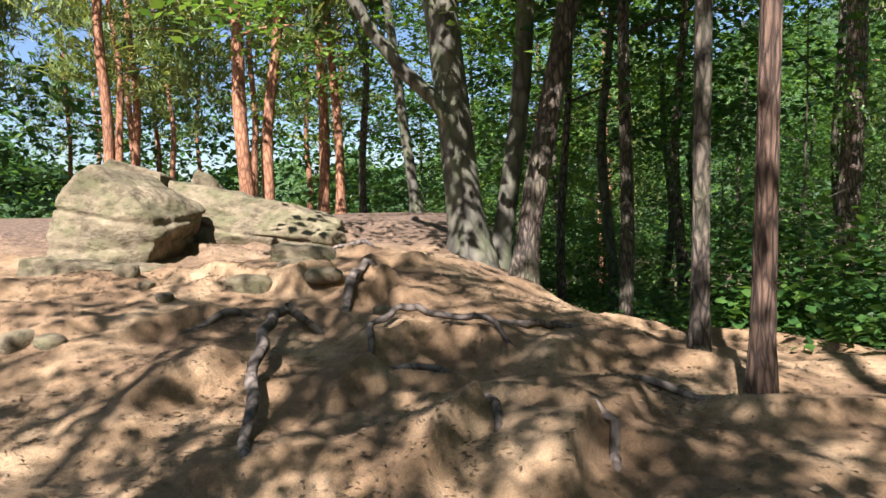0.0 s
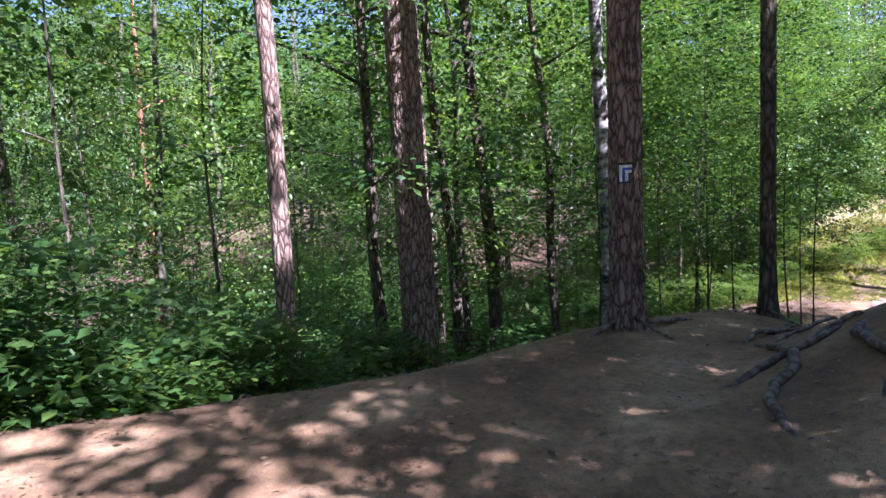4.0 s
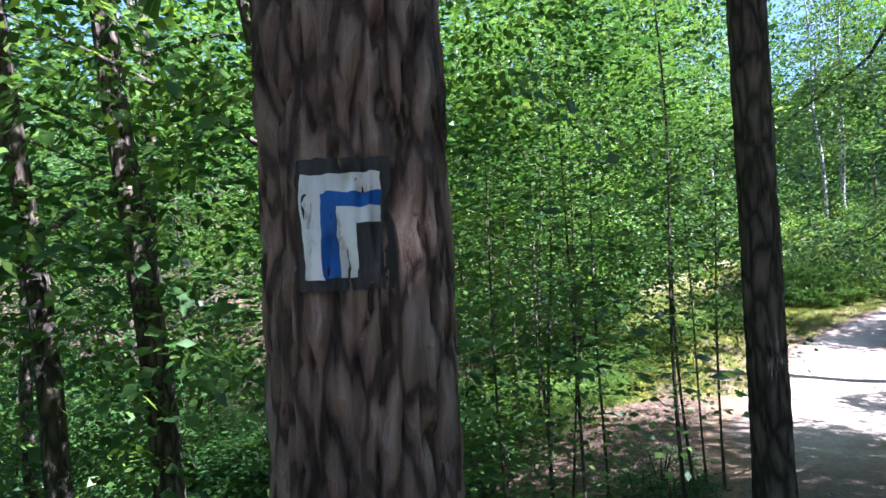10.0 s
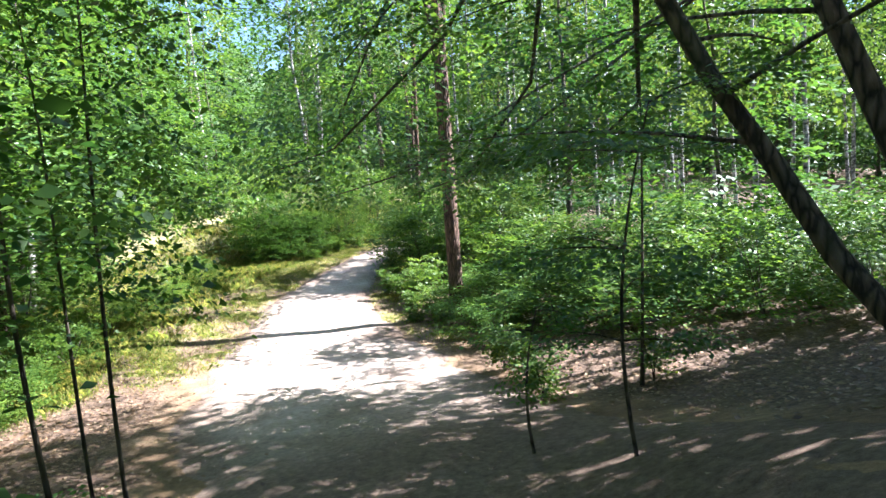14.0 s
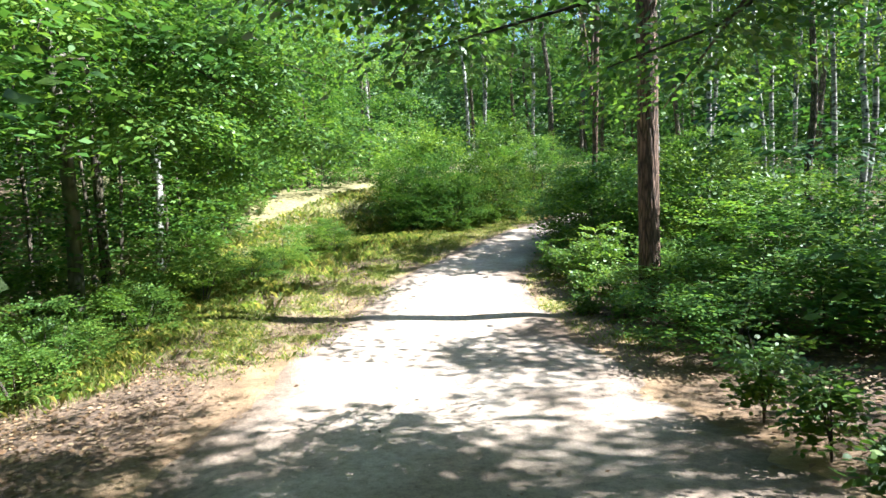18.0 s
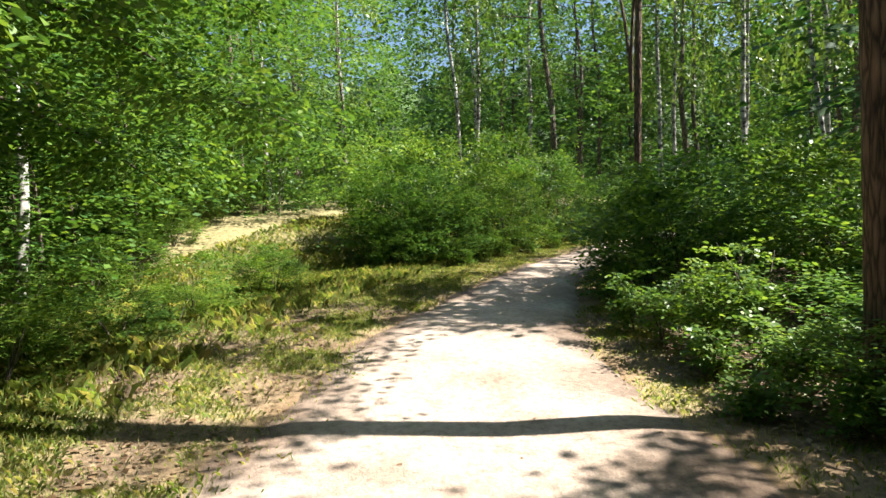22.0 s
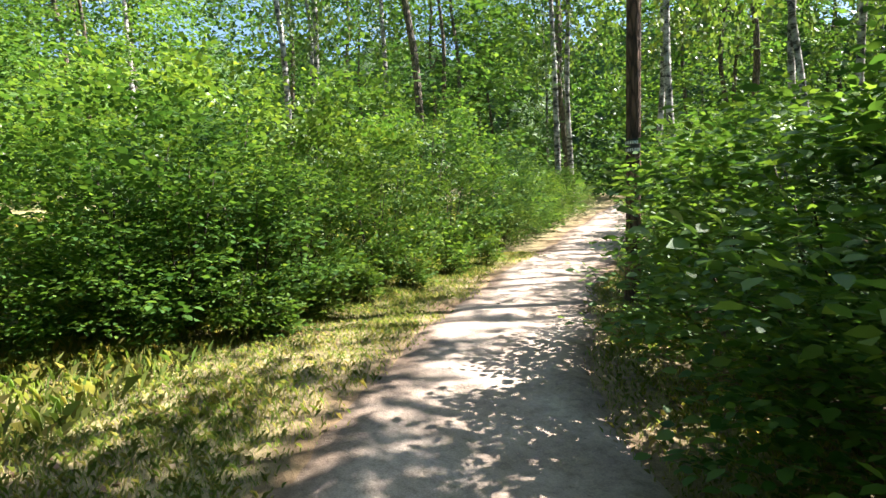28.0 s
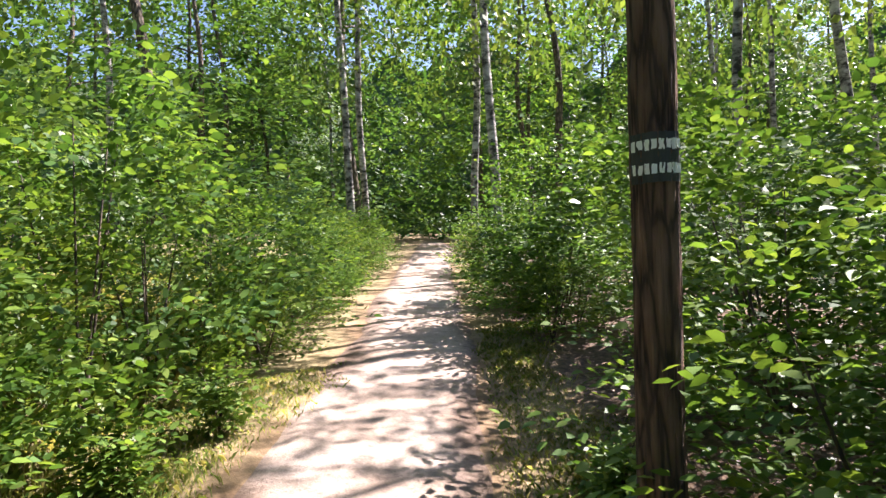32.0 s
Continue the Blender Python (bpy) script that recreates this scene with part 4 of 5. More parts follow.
tree("dark", 30.1, 2.3, 0.1, 11, (0, 0), 0.6, "far", 0.8, 23, 4, 0.3)
tree("birch", 45.3, -18.9, 0.11, 17, (-0.02, 0.0), 0.5, "birch", 1.0, 24, 3, 0.5)
tree("birch", 46.6, -20.6, 0.11, 17, (-0.04, 0.01), 0.5, "birch", 1.0, 25, 3, 0.5)
tree("birch", 43.0, -21.3, 0.11, 17, (-0.05, 0.0), 0.5, "birch", 1.0, 26, 3, 0.5)
tree("birch", 41.4, -19.9, 0.12, 17, (-0.02, 0.0), 0.5, "birch", 1.0, 27, 3, 0.5)
for k, (x, y, r) in enumerate([(33.2, -18.4, 0.09), (36.6, -18.6, 0.08), (36.0, -19.4, 0.09), (31.0, -17.0, 0.1), (29.2, -19.0, 0.09),
                               (32.6, -19.2, 0.1), (27.0, -20.2, 0.1), (37.6, -20.0, 0.1), (30.8, -22.6, 0.1), (24.6, -19.0, 0.09), (34.7, -22.6, 0.11),
                               (49.8, -12.2, 0.12), (47.0, -10.2, 0.1), (53.4, -13.4, 0.11), (34.2, 3.4, 0.11), (34.0, 1.9, 0.1), (37.2, 4.2, 0.1), (31.0, 6.0, 0.1), (28.0, 6.6, 0.1)]):
    tree("birch", x, y, r, 15 + (k % 4), (0.03 * math.sin(k * 2.1), 0.02 * math.cos(k)), 0.7, "birch", 0.95, 40 + k, 3, 0.5)

# the two stems that lean over the path


def leaning(points, r, seed, label):
    ob = thing("tree", *points[0], label, "tree")
    o = Vector(points[0])
    line = []
    for a, b in zip(points, points[1:]):
        for k in range(4):
            line.append(Vector(a).lerp(Vector(b), k / 4) - o)
    line.append(Vector(points[-1]) - o)
    n = len(line)
    part("trunk", mesh_from("trunk", *tube(line, [r * (1.15 - 0.75 * i / n) for i in range(n)], 12, 0.08, seed), BARK_DARK), ob)
    rng = random.Random(seed)
    sp = []
    for i in range(9):
        f = 0.42 + 0.06 * i
        p = line[int(f * (n - 1))]
        a = 0.7 + i * 2.1 + rng.uniform(-0.4, 0.4)
        k = rng.uniform(1.4, 2.6)
        pts = [p + Vector((math.cos(a) * k * s, math.sin(a) * k * s, 0.25 * k * s - 0.3 * s * s)) for s in (0, 0.25, 0.5, 0.75, 1.0)]
        part("limb", mesh_from("limb", *tube(pts, [r * 0.26, r * 0.2, r * 0.15, r * 0.1, r * 0.04], 6, 0.08, seed + i), BARK_DARK), ob)
        for s in range(16):
            u = rng.uniform(0.3, 1.05)
            q = p + Vector((math.cos(a) * k * u, math.sin(a) * k * u, 0.25 * k * u - 0.3 * u * u))
            sp.append((q.x, q.y, q.z, a + rng.uniform(-1, 1), rng.uniform(-0.35, 0.1), rng.uniform(-0.3, 0.3), rng.uniform(0.45, 0.8)))
    part("crown", leaves_mesh("crown", sp, T_FAN_FINE, LEAF_BEECH), ob)


leaning([(14.45, -3.45, top(14.45, -3.45) - 0.2), (14.72, -3.3, 0.02), (15.0, -3.2, 0.4), (15.25, -3.08, 0.9), (15.5, -2.85, 1.47), (15.67, -2.5, 2.17), (15.85, -2.15, 2.9), (16.1, -1.5, 4.2), (16.4, -0.9, 6.0)], 0.066, 3, "dark crooked stem leaning over the path")
leaning([(14.45, -3.85, top(14.45, -3.85) - 0.2), (14.75, -3.62, 0.63), (15.02, -3.5, 1.4), (15.22, -3.32, 2.1), (15.6, -2.9, 3.6), (15.9, -2.4, 5.2), (16.2, -1.9, 7.0)], 0.076, 4, "dark stem leaning beside its neighbour over the path")


def bough(points, r, seed, label, spread, count=70, big=0.6):
    """A leafy bough that hangs over the path."""
    o = Vector(points[0])
    ob = thing("bough", *points[0], label, "bough")
    line = [Vector(a).lerp(Vector(b), k / 4) - o for a, b in zip(points, points[1:]) for k in range(4)] + [Vector(points[-1]) - o]
    n = len(line)
    part("stem", mesh_from("stem", *tube(line, [r * (1 - 0.85 * i / n) for i in range(n)], 7, 0.08, seed), BARK_TWIG), ob)
    q = random.Random(seed)
    sp = []
    for i in range(count):
        u = 0.3 + 0.7 * q.random() ** 0.7
        p = line[int(u * (n - 1))]
        a = q.uniform(0, 6.28)
        k = spread * q.random()
        sp.append((p.x + math.cos(a) * k, p.y + math.sin(a) * k, p.z + q.uniform(-0.1, 0.25) + 0.15 * k, a + q.uniform(-0.5, 0.5), q.uniform(-0.6, 0.0), q.uniform(-0.4, 0.4), big * q.uniform(0.7, 1.2)))
    part("leaves", leaves_mesh("leaves", sp, T_FAN_MID, LEAF_BEECH, 0.6, True), ob)


for k, (pts, spread, count) in enumerate([
        (((15.85, -2.15, 2.9), (18.0, -2.6, 2.3), (19.2, -1.9, 1.42), (20.2, -1.3, 1.2)), 0.8, 90),
        (((16.1, -1.5, 4.2), (19.0, -2.6, 3.0), (20.8, -2.4, 1.6), (22.2, -2.2, 1.15)), 0.8, 90),
        (((15.85, -2.15, 2.9), (18.5, -3.9, 2.0), (20.0, -4.0, 1.15), (21.2, -4.3, 0.75)), 0.7, 90),
        (((15.67, -2.5, 2.17), (17.3, -4.2, 1.6), (18.4, -4.2, 1.0)), 0.5, 60),
        (((16.1, -1.5, 4.2), (16.7, -1.0, 3.2), (17.3, -0.2, 2.6), (17.6, 0.8, 2.4)), 0.9, 110),
        (((15.98, -1.8, 3.6), (17.6, -2.3, 2.8), (18.6, -1.8, 2.1)), 0.8, 70),
        (((18.3, -6.6, 3.2), (19.2, -4.4, 2.0), (19.8, -2.9, 1.15), (20.0, -2.0, 0.92)), 0.45, 50),
        (((18.3, -6.6, 3.2), (19.4, -5.0, 1.9), (20.0, -3.9, 1.1), (20.3, -3.3, 0.9)), 0.4, 40)]):
    bough(pts, 0.024, 51 + k, "leafy beech bough hanging over the path", spread, int(count * 0.8), 0.52)

# a beech on the grassy bank, its low boughs held out towards the path
tree("beech", 28.4, 2.4, 0.13, 13, (0.0, -0.02), 0.8, "beech", 0.9, 64, 5, 0.3, "beech on the grassy bank with low spreading boughs")
for k, pts in enumerate([((28.4, 2.4, 2.6), (28.5, 0.9, 2.6), (28.5, -0.6, 1.9), (28.6, -1.6, 1.3), (28.5, -2.6, 0.9)), ((28.4, 2.4, 3.2), (27.4, 1.0, 3.0), (27.0, 0.0, 2.2), (26.8, -0.9, 1.6)),
                         ((28.4, 2.4, 2.0), (27.6, 1.5, 1.9), (26.8, 0.8, 1.4), (26.2, 0.4, 0.9)), ((28.4, 2.4, 4.0), (28.9, 0.5, 3.8), (29.2, -1.2, 3.0), (29.4, -2.2, 2.4)),
                         ((28.4, 2.4, 1.6), (29.3, 0.9, 1.5), (29.9, -0.3, 0.9), (30.3, -0.9, 0.4)), ((28.4, 2.4, 3.6), (26.8, 1.8, 3.4), (25.2, 1.4, 2.6), (24.2, 1.2, 2.0)), ((28.4, 2.4, 3.0), (28.0, 0.6, 3.0), (27.7, -0.8, 2.6), (27.5, -1.8, 2.2))]):
    bough(pts, 0.035, 81 + k, "low beech bough with flat layers of bright leaves", 0.95, 120, 0.75)

# ---- the marked trees ----


def marked_tree(x, y, r, h, seed, mat, label, crown, relief, bars, face, mark_z, segs=120, flare=0.4, lean=(0, 0), fork=0):
    """A trunk with true fissured bark, and paint that follows it. bars: (name, material, [(left, right, low, high)...], proud) in metres round the mark's centre."""
    ob = thing("tree", x, y, top(x, y), label, "tree")
    rows = 260

    def radius(th, z):
        q = (math.cos(th) * relief[0] + 0.5 * noise.noise((z * 3, math.cos(th) * 3, seed)), math.sin(th) * relief[0], z * relief[1])
        a = noise.noise((q[0], q[1], q[2] + seed))
        b = noise.noise((q[0] * 2.3, q[1] * 2.3, q[2] * 2.3 + seed))
        fis = min(1.0, abs(a) * 4.5)
        return r * (1 - 0.05 * z / 2.0 * 0.6) * (1 + 0.02 * noise.noise((math.cos(th), math.sin(th), z * 0.7))) + r * flare * math.exp(-max(0, z) * 4) + relief[2] * (fis - 1) + relief[2] * 0.5 * b

    verts, faces = [], []
    low = 5.0
    for i in range(rows + 1):
        z = -0.25 + (low + 0.25) * i / rows
        for j in range(segs):
            th = 2 * math.pi * j / segs
            rr = radius(th, z)
            verts.append((lean[0] * z + math.cos(th) * rr, lean[1] * z + math.sin(th) * rr, z))
    for i in range(rows):
        for j in range(segs):
            k = (j + 1) % segs
            faces.append((i * segs + j, i * segs + k, (i + 1) * segs + k, (i + 1) * segs + j))
    part("trunk", mesh_from("trunk", verts, faces, mat), ob)
    pts = [(lean[0] * z, lean[1] * z, z) for z in np.linspace(low - 0.05, h, 8)]
    part("trunk", mesh_from("trunk", *tube(pts, [r * (0.93 - 0.7 * k / 7) for k in range(8)], 20, 0.05, seed), mat), ob)
    if fork:
        for dx, dy in ((0.35, 0.22), (-0.3, -0.12)):
            pts = [(dx * u * u * 1.2, dy * u * u * 1.2, fork - 0.2 + 3.4 * u) for u in (0, 0.25, 0.5, 0.75, 1.0, 1.5)]
            part("limb", mesh_from("limb", *tube(pts, [r * 0.55, r * 0.5, r * 0.45, r * 0.4, r * 0.3, r * 0.1], 8, 0.1, seed), mat), ob)
    rng = random.Random(seed)
    for p, q in limb_set(rng, 3, h * 0.5, h * 0.8, 3, r * 0.25, 0.3):
        part("limb", mesh_from("limb", *tube(p, q, 6, 0.1, seed), mat), ob)
    cr = part("crown", CROWNS[crown][0], ob)
    cr.scale = (0.75, 0.75, h / 16)
    cr.location.z = 2.5

    def patch(name, m, boxes, proud, parent, lab):
        vs, fs = [], []
        for (a, b, c, d) in boxes:
            nu, nv = max(2, int((b - a) / 0.005)), max(2, int((d - c) / 0.007))
            base = len(vs)
            for i in range(nv + 1):
                for j in range(nu + 1):
                    u = a + (b - a) * j / nu
                    z = mark_z + c + (d - c) * i / nv
                    u += 0.003 * noise.noise((u * 60, z * 60, seed))
                    zz = z + 0.004 * noise.noise((u * 50, z * 50, seed + 4))
                    th = face + u / r
                    rr = radius(th, zz) + proud
                    vs.append((lean[0] * zz + math.cos(th) * rr, lean[1] * zz + math.sin(th) * rr, zz))
            for i in range(nv):
                for j in range(nu):
                    p = base + i * (nu + 1) + j
                    fs.append((p, p + 1, p + nu + 2, p + nu + 1))
        return part(name, mesh_from(name, vs, fs, m), parent, lab)

    if not bars:
        return ob
    ground_patch = patch("trail_mark", bars[0][0], bars[0][1], 0.004, ob, bars[0][2])
    for m, boxes, lab in bars[1:]:
        patch("stripe", m, boxes, 0.008, ground_patch, lab)
    return ob


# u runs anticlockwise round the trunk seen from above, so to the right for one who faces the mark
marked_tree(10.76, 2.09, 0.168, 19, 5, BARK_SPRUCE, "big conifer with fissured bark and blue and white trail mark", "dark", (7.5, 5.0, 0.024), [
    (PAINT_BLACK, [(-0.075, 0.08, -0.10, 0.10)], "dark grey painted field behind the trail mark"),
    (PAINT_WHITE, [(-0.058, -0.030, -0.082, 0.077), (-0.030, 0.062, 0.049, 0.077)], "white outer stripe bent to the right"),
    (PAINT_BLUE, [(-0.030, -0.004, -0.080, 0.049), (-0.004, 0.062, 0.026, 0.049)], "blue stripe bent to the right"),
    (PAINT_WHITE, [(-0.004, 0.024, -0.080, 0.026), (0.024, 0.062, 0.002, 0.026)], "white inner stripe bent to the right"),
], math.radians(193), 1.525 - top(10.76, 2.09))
DASH = [(-0.085 + 0.024 * k, -0.068 + 0.024 * k) for k in range(8)]
marked_tree(33.86, -10.23, 0.084, 12, 8, BARK_OAK, "brown oak with furrowed bark and a white trail mark", "birch", (7, 1.6, 0.009), [
    (PAINT_BLACK, [(-0.1, 0.11, -0.085, 0.085)], "dark painted field of the trail mark"),
    (PAINT_WHITE, [(a, c, 0.024 + 0.004 * (k % 2), 0.06) for k, (a, c) in enumerate(DASH)], "worn white upper stripe"),
    (PAINT_WHITE, [(a, c, -0.056, -0.02 - 0.004 * (k % 2)) for k, (a, c) in enumerate(DASH)], "worn white lower stripe"),
], math.radians(116), 1.76, 90, 0.25, (-0.04, -0.017), 4.0)
marked_tree(24.85, -6.45, 0.155, 12, 9, BARK_OAK, "dark brown oak trunk rising out of bushes", "beech", (7, 1.6, 0.012), [], 0, 0, 72, 0.3, (-0.015, 0.01), 4.6)
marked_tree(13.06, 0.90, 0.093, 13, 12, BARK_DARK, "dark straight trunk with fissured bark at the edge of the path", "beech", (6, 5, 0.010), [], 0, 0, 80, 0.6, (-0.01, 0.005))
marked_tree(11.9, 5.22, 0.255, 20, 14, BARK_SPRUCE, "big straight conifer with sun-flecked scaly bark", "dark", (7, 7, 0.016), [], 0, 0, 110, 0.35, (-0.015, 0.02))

# ---- saplings and understorey ----
young = [(17.8, 0.67, 0.02, 6), (16.3, 1.0, 0.022, 6.5), (17.1, 2.1, 0.018, 5), (18.3, 1.7, 0.02, 6), (18.2, 0.5, 0.016, 5), (18.0, 0.35, 0.018, 5.5), (18.6, 2.4, 0.03, 6.5), (15.4, 2.5, 0.016, 5), (15.9, 1.9, 0.02, 5.5),
         (18.0, -4.8, 0.02, 4.5), (14.9, 3.6, 0.03, 7), (16.6, 3.4, 0.025, 6), (20.3, 2.6, 0.035, 7), (21.8, 2.9, 0.04, 7.5), (23.6, 3.6, 0.045, 8), (25.6, 4.2, 0.05, 8.5), (28.0, 4.6, 0.05, 9), (31.0, 4.0, 0.05, 9), (38.5, 1.2, 0.05, 9), (40.5, 0.0, 0.05, 9), (43, 0.5, 0.06, 10), (36.5, 3.0, 0.05, 9), (37.6, 0.7, 0.05, 9), (39.6, 1.9, 0.06, 10), (35.2, 2.4, 0.05, 8), (22.8, 4.6, 0.05, 8), (24.6, 5.2, 0.05, 9), (26.8, 5.6, 0.05, 9), (30.0, 5.8, 0.05, 9), (33.0, 4.4, 0.05, 9), (42.5, -2.2, 0.06, 9), (44.5, -5.0, 0.06, 9), (34.8, 2.0, 0.05, 8), (36.6, 1.7, 0.05, 8.5), (38.6, 1.2, 0.05, 9), (40.6, 0.2, 0.06, 9), (33.0, 2.6, 0.05, 8), (31.2, 2.8, 0.05, 8)]
for k, (x, y, r, h) in enumerate(young):
    tree("young", x, y, r, h, (0.03 * math.sin(k * 3.3), 0.03 * math.cos(k * 1.7)), 1.5, "young", 0.38 if h < 4 else (0.8 if h < 6.8 else 1.35), 100 + k, 3, 0.3, segs=7, crown_z=1.1 if k < 9 else 1.9 if h > 6.8 and x < 26 else 0.0)


def layered_sapling(x, y, h, layers, seed, label):
    """A slim sapling with thin stem and flat layers of leaves. layers: height, heading, reach of each."""
    q = random.Random(seed)
    ob = thing("sapling", x, y, top(x, y), label, "sapling")
    line = [Vector((-0.1 * h * u * u, 0.06 * h * math.sin(3 * u), -0.06 + h * u)) for u in np.linspace(0, 1, 9)]
    part("trunk", mesh_from("trunk", *tube(line, [0.016 - 0.0014 * i for i in range(9)], 7, 0.08, seed), BARK_DARK), ob)
    for z, a, reach in layers:
        o = line[min(8, round(z / h * 8))]
        pts = [o + Vector((math.cos(a) * reach * u, math.sin(a) * reach * u, 0.22 * reach * u - 0.2 * reach * u * u)) for u in (0, 0.3, 0.6, 1.0)]
        limb = part("limb", mesh_from("limb", *tube(pts, [0.008, 0.006, 0.004, 0.002], 5, 0.05, seed), BARK_DARK), ob)
        sp = []
        for i in range(int(18 * reach)):
            u, side = q.uniform(0.25, 1.0), q.uniform(-0.35, 0.35)
            c = o + Vector((math.cos(a) * reach * u - math.sin(a) * side * reach, math.sin(a) * reach * u + math.cos(a) * side * reach, 0.22 * reach * u - 0.2 * reach * u * u + q.uniform(-0.03, 0.05)))
            sp.append((*c, a + side * 2.2, q.uniform(-0.25, 0.05), q.uniform(-0.25, 0.25), q.uniform(0.22, 0.36)))
        part("leaves", leaves_mesh("leaves", sp, T_FAN_SHRUB, LEAF_BEECH, 0.62, True), limb)


layered_sapling(16.0, -2.68, 2.35, [(0.75, 0.4, 0.5), (0.9, 3.6, 0.5), (1.2, -1.0, 0.7), (1.35, 1.2, 0.7), (1.5, 2.3, 0.9), (1.6, -0.2, 0.9), (1.95, 2.0, 1.0), (2.05, 0.6, 0.9), (2.2, -1.6, 0.8), (2.3, 3.0, 0.9)], 901, "slim beech sapling with flat dark leaf layers on the litter")
layered_sapling(17.0, -2.58, 1.25, [(0.75, 2.4, 0.3), (0.9, 4.4, 0.3), (1.05, 1.2, 0.35), (1.2, 3.3, 0.3)], 902, "small beech sapling with a few flat leaf layers")

rng = random.Random(31)


def clear(x, y, taken, gap):
    return all((x - a) ** 2 + (y - b) ** 2 > gap * gap for a, b in taken)


taken = [(o.location.x, o.location.y) for o in scene.objects if o.name.split(".")[0] == "tree"]


def scatter(count, box, gap, choose, keep):
    done, tries = 0, 0
    while done < count and tries < count * 40:
        tries += 1
        x, y = rng.uniform(box[0], box[1]), rng.uniform(box[2], box[3])
        if keep(x, y) and clear(x, y, taken, gap):
            taken.append((x, y))
            choose(x, y, done)
            done += 1


def off(x, y):
    return path_distance(x, y)[0]


# proto trees, copied with turn and size
PROTO = {
    "far": [tree("far", 0, 0, 0.13, 16, (0.02, 0.01), 1, "far", 1.0, 200 + k, 3, 0.35) for k in range(3)],
    "beech": [tree("beech", 0, 0, 0.14, 16, (0.01, 0.02), 1, "beech", 1.0, 210 + k, 3, 0.35) for k in range(3)],
    "dark": [tree("dark", 0, 0, 0.12, 15, (0.01, -0.02), 1, "dark", 1.0, 220 + k, 3, 0.35) for k in range(2)],
    "birch": [tree("birch", 0, 0, 0.1, 16, (0.02, 0.01), 0.8, "birch", 1.0, 230 + k, 2, 0.5) for k in range(2)],
    # the next three are added for their shade, mostly out of view
    "shade": [tree("far", 0, 0, 0.13, 16, (0.02, 0.01), 1, "shade", 1.0, 205 + k, 3, 0.35) for k in range(2)],
    "shade_canopy": [tree("dark", 0, 0, 0.15, 17, (0.0, 0.0), 1, "shade_canopy", 1.0, 225 + k, 3, 0.5) for k in range(2)],
    "south_shade": [tree("beech", 0, 0, 0.14, 16, (0.01, 0.02), 1, "south_shade", 1.0, 215 + k, 3, 0.35) for k in range(2)],
    "pine": [tree("pine", 0, 0, 0.16, 16, (0.01, 0.01), 0.8, "pine", 1.0, 240 + k, 4, 0.4) for k in range(2)],
    "young": [tree("young", 0, 0, 0.03, 6.5, (0.01, 0.02), 1.5, "young", 1.0, 250 + k, 3, 0.3, segs=7) for k in range(3)],
}
used = set()


def plant(kind, x, y, s):
    k = rng.randrange(len(PROTO[kind]))
    p = PROTO[kind][k]
    m = Matrix.Translation((x, y, top(x, y))) @ Matrix.Rotation(rng.uniform(0, 6.28), 4, 'Z')
    if p.name in used:
        ob = copy_thing(p, m)
    else:
        used.add(p.name)
        ob = p
        p.matrix_basis = m
    ob.scale = (s, s, s * rng.uniform(0.9, 1.15))
    return ob


scatter(20, (-26, 0, 15, 46), 2.4, lambda x, y, i: plant("pine", x, y, rng.uniform(0.9, 1.15)), lambda x, y: True)
scatter(11, (-4, 22, 16, 46), 2.6, lambda x, y, i: plant("far" if i % 3 else "pine", x, y, rng.uniform(0.8, 1.1)), lambda x, y: True)
scatter(26, (4, 34, 8, 30), 2.2, lambda x, y, i: plant(("far", "dark", "beech")[i % 3], x, y, rng.uniform(0.75, 1.1)), lambda x, y: off(x, y) > 7.5)
scatter(30, (5, 24, 5, 20), 1.6, lambda x, y, i: plant("young", x, y, rng.uniform(0.6, 1.1)), lambda x, y: off(x, y) > 5.0)
scatter(20, (20, 44, 4, 24), 2.0, lambda x, y, i: plant(("far", "birch", "beech")[i % 3], x, y, rng.uniform(0.7, 1.0)), lambda x, y: off(x, y) > 9.0)
scatter(10, (30, 44, 1, 8), 2.0, lambda x, y, i: plant("young", x, y, rng.uniform(0.9, 1.2)), lambda x, y: off(x, y) > 9)
scatter(48, (45, 78, -58, 26), 2.6, lambda x, y, i: plant(("far", "birch", "dark", "far")[i % 4], x, y, rng.uniform(1.0, 1.45)), lambda x, y: abs(off(x, y)) > 2.6)
scatter(18, (18, 46, -40, -23), 2.2, lambda x, y, i: plant("birch", x, y, rng.uniform(0.9, 1.15)), lambda x, y: off(x, y) < -8)
scatter(18, (14, 66, -56, -33), 2.4, lambda x, y, i: plant("far", x, y, rng.uniform(0.8, 1.1)), lambda x, y: off(x, y) < -10)
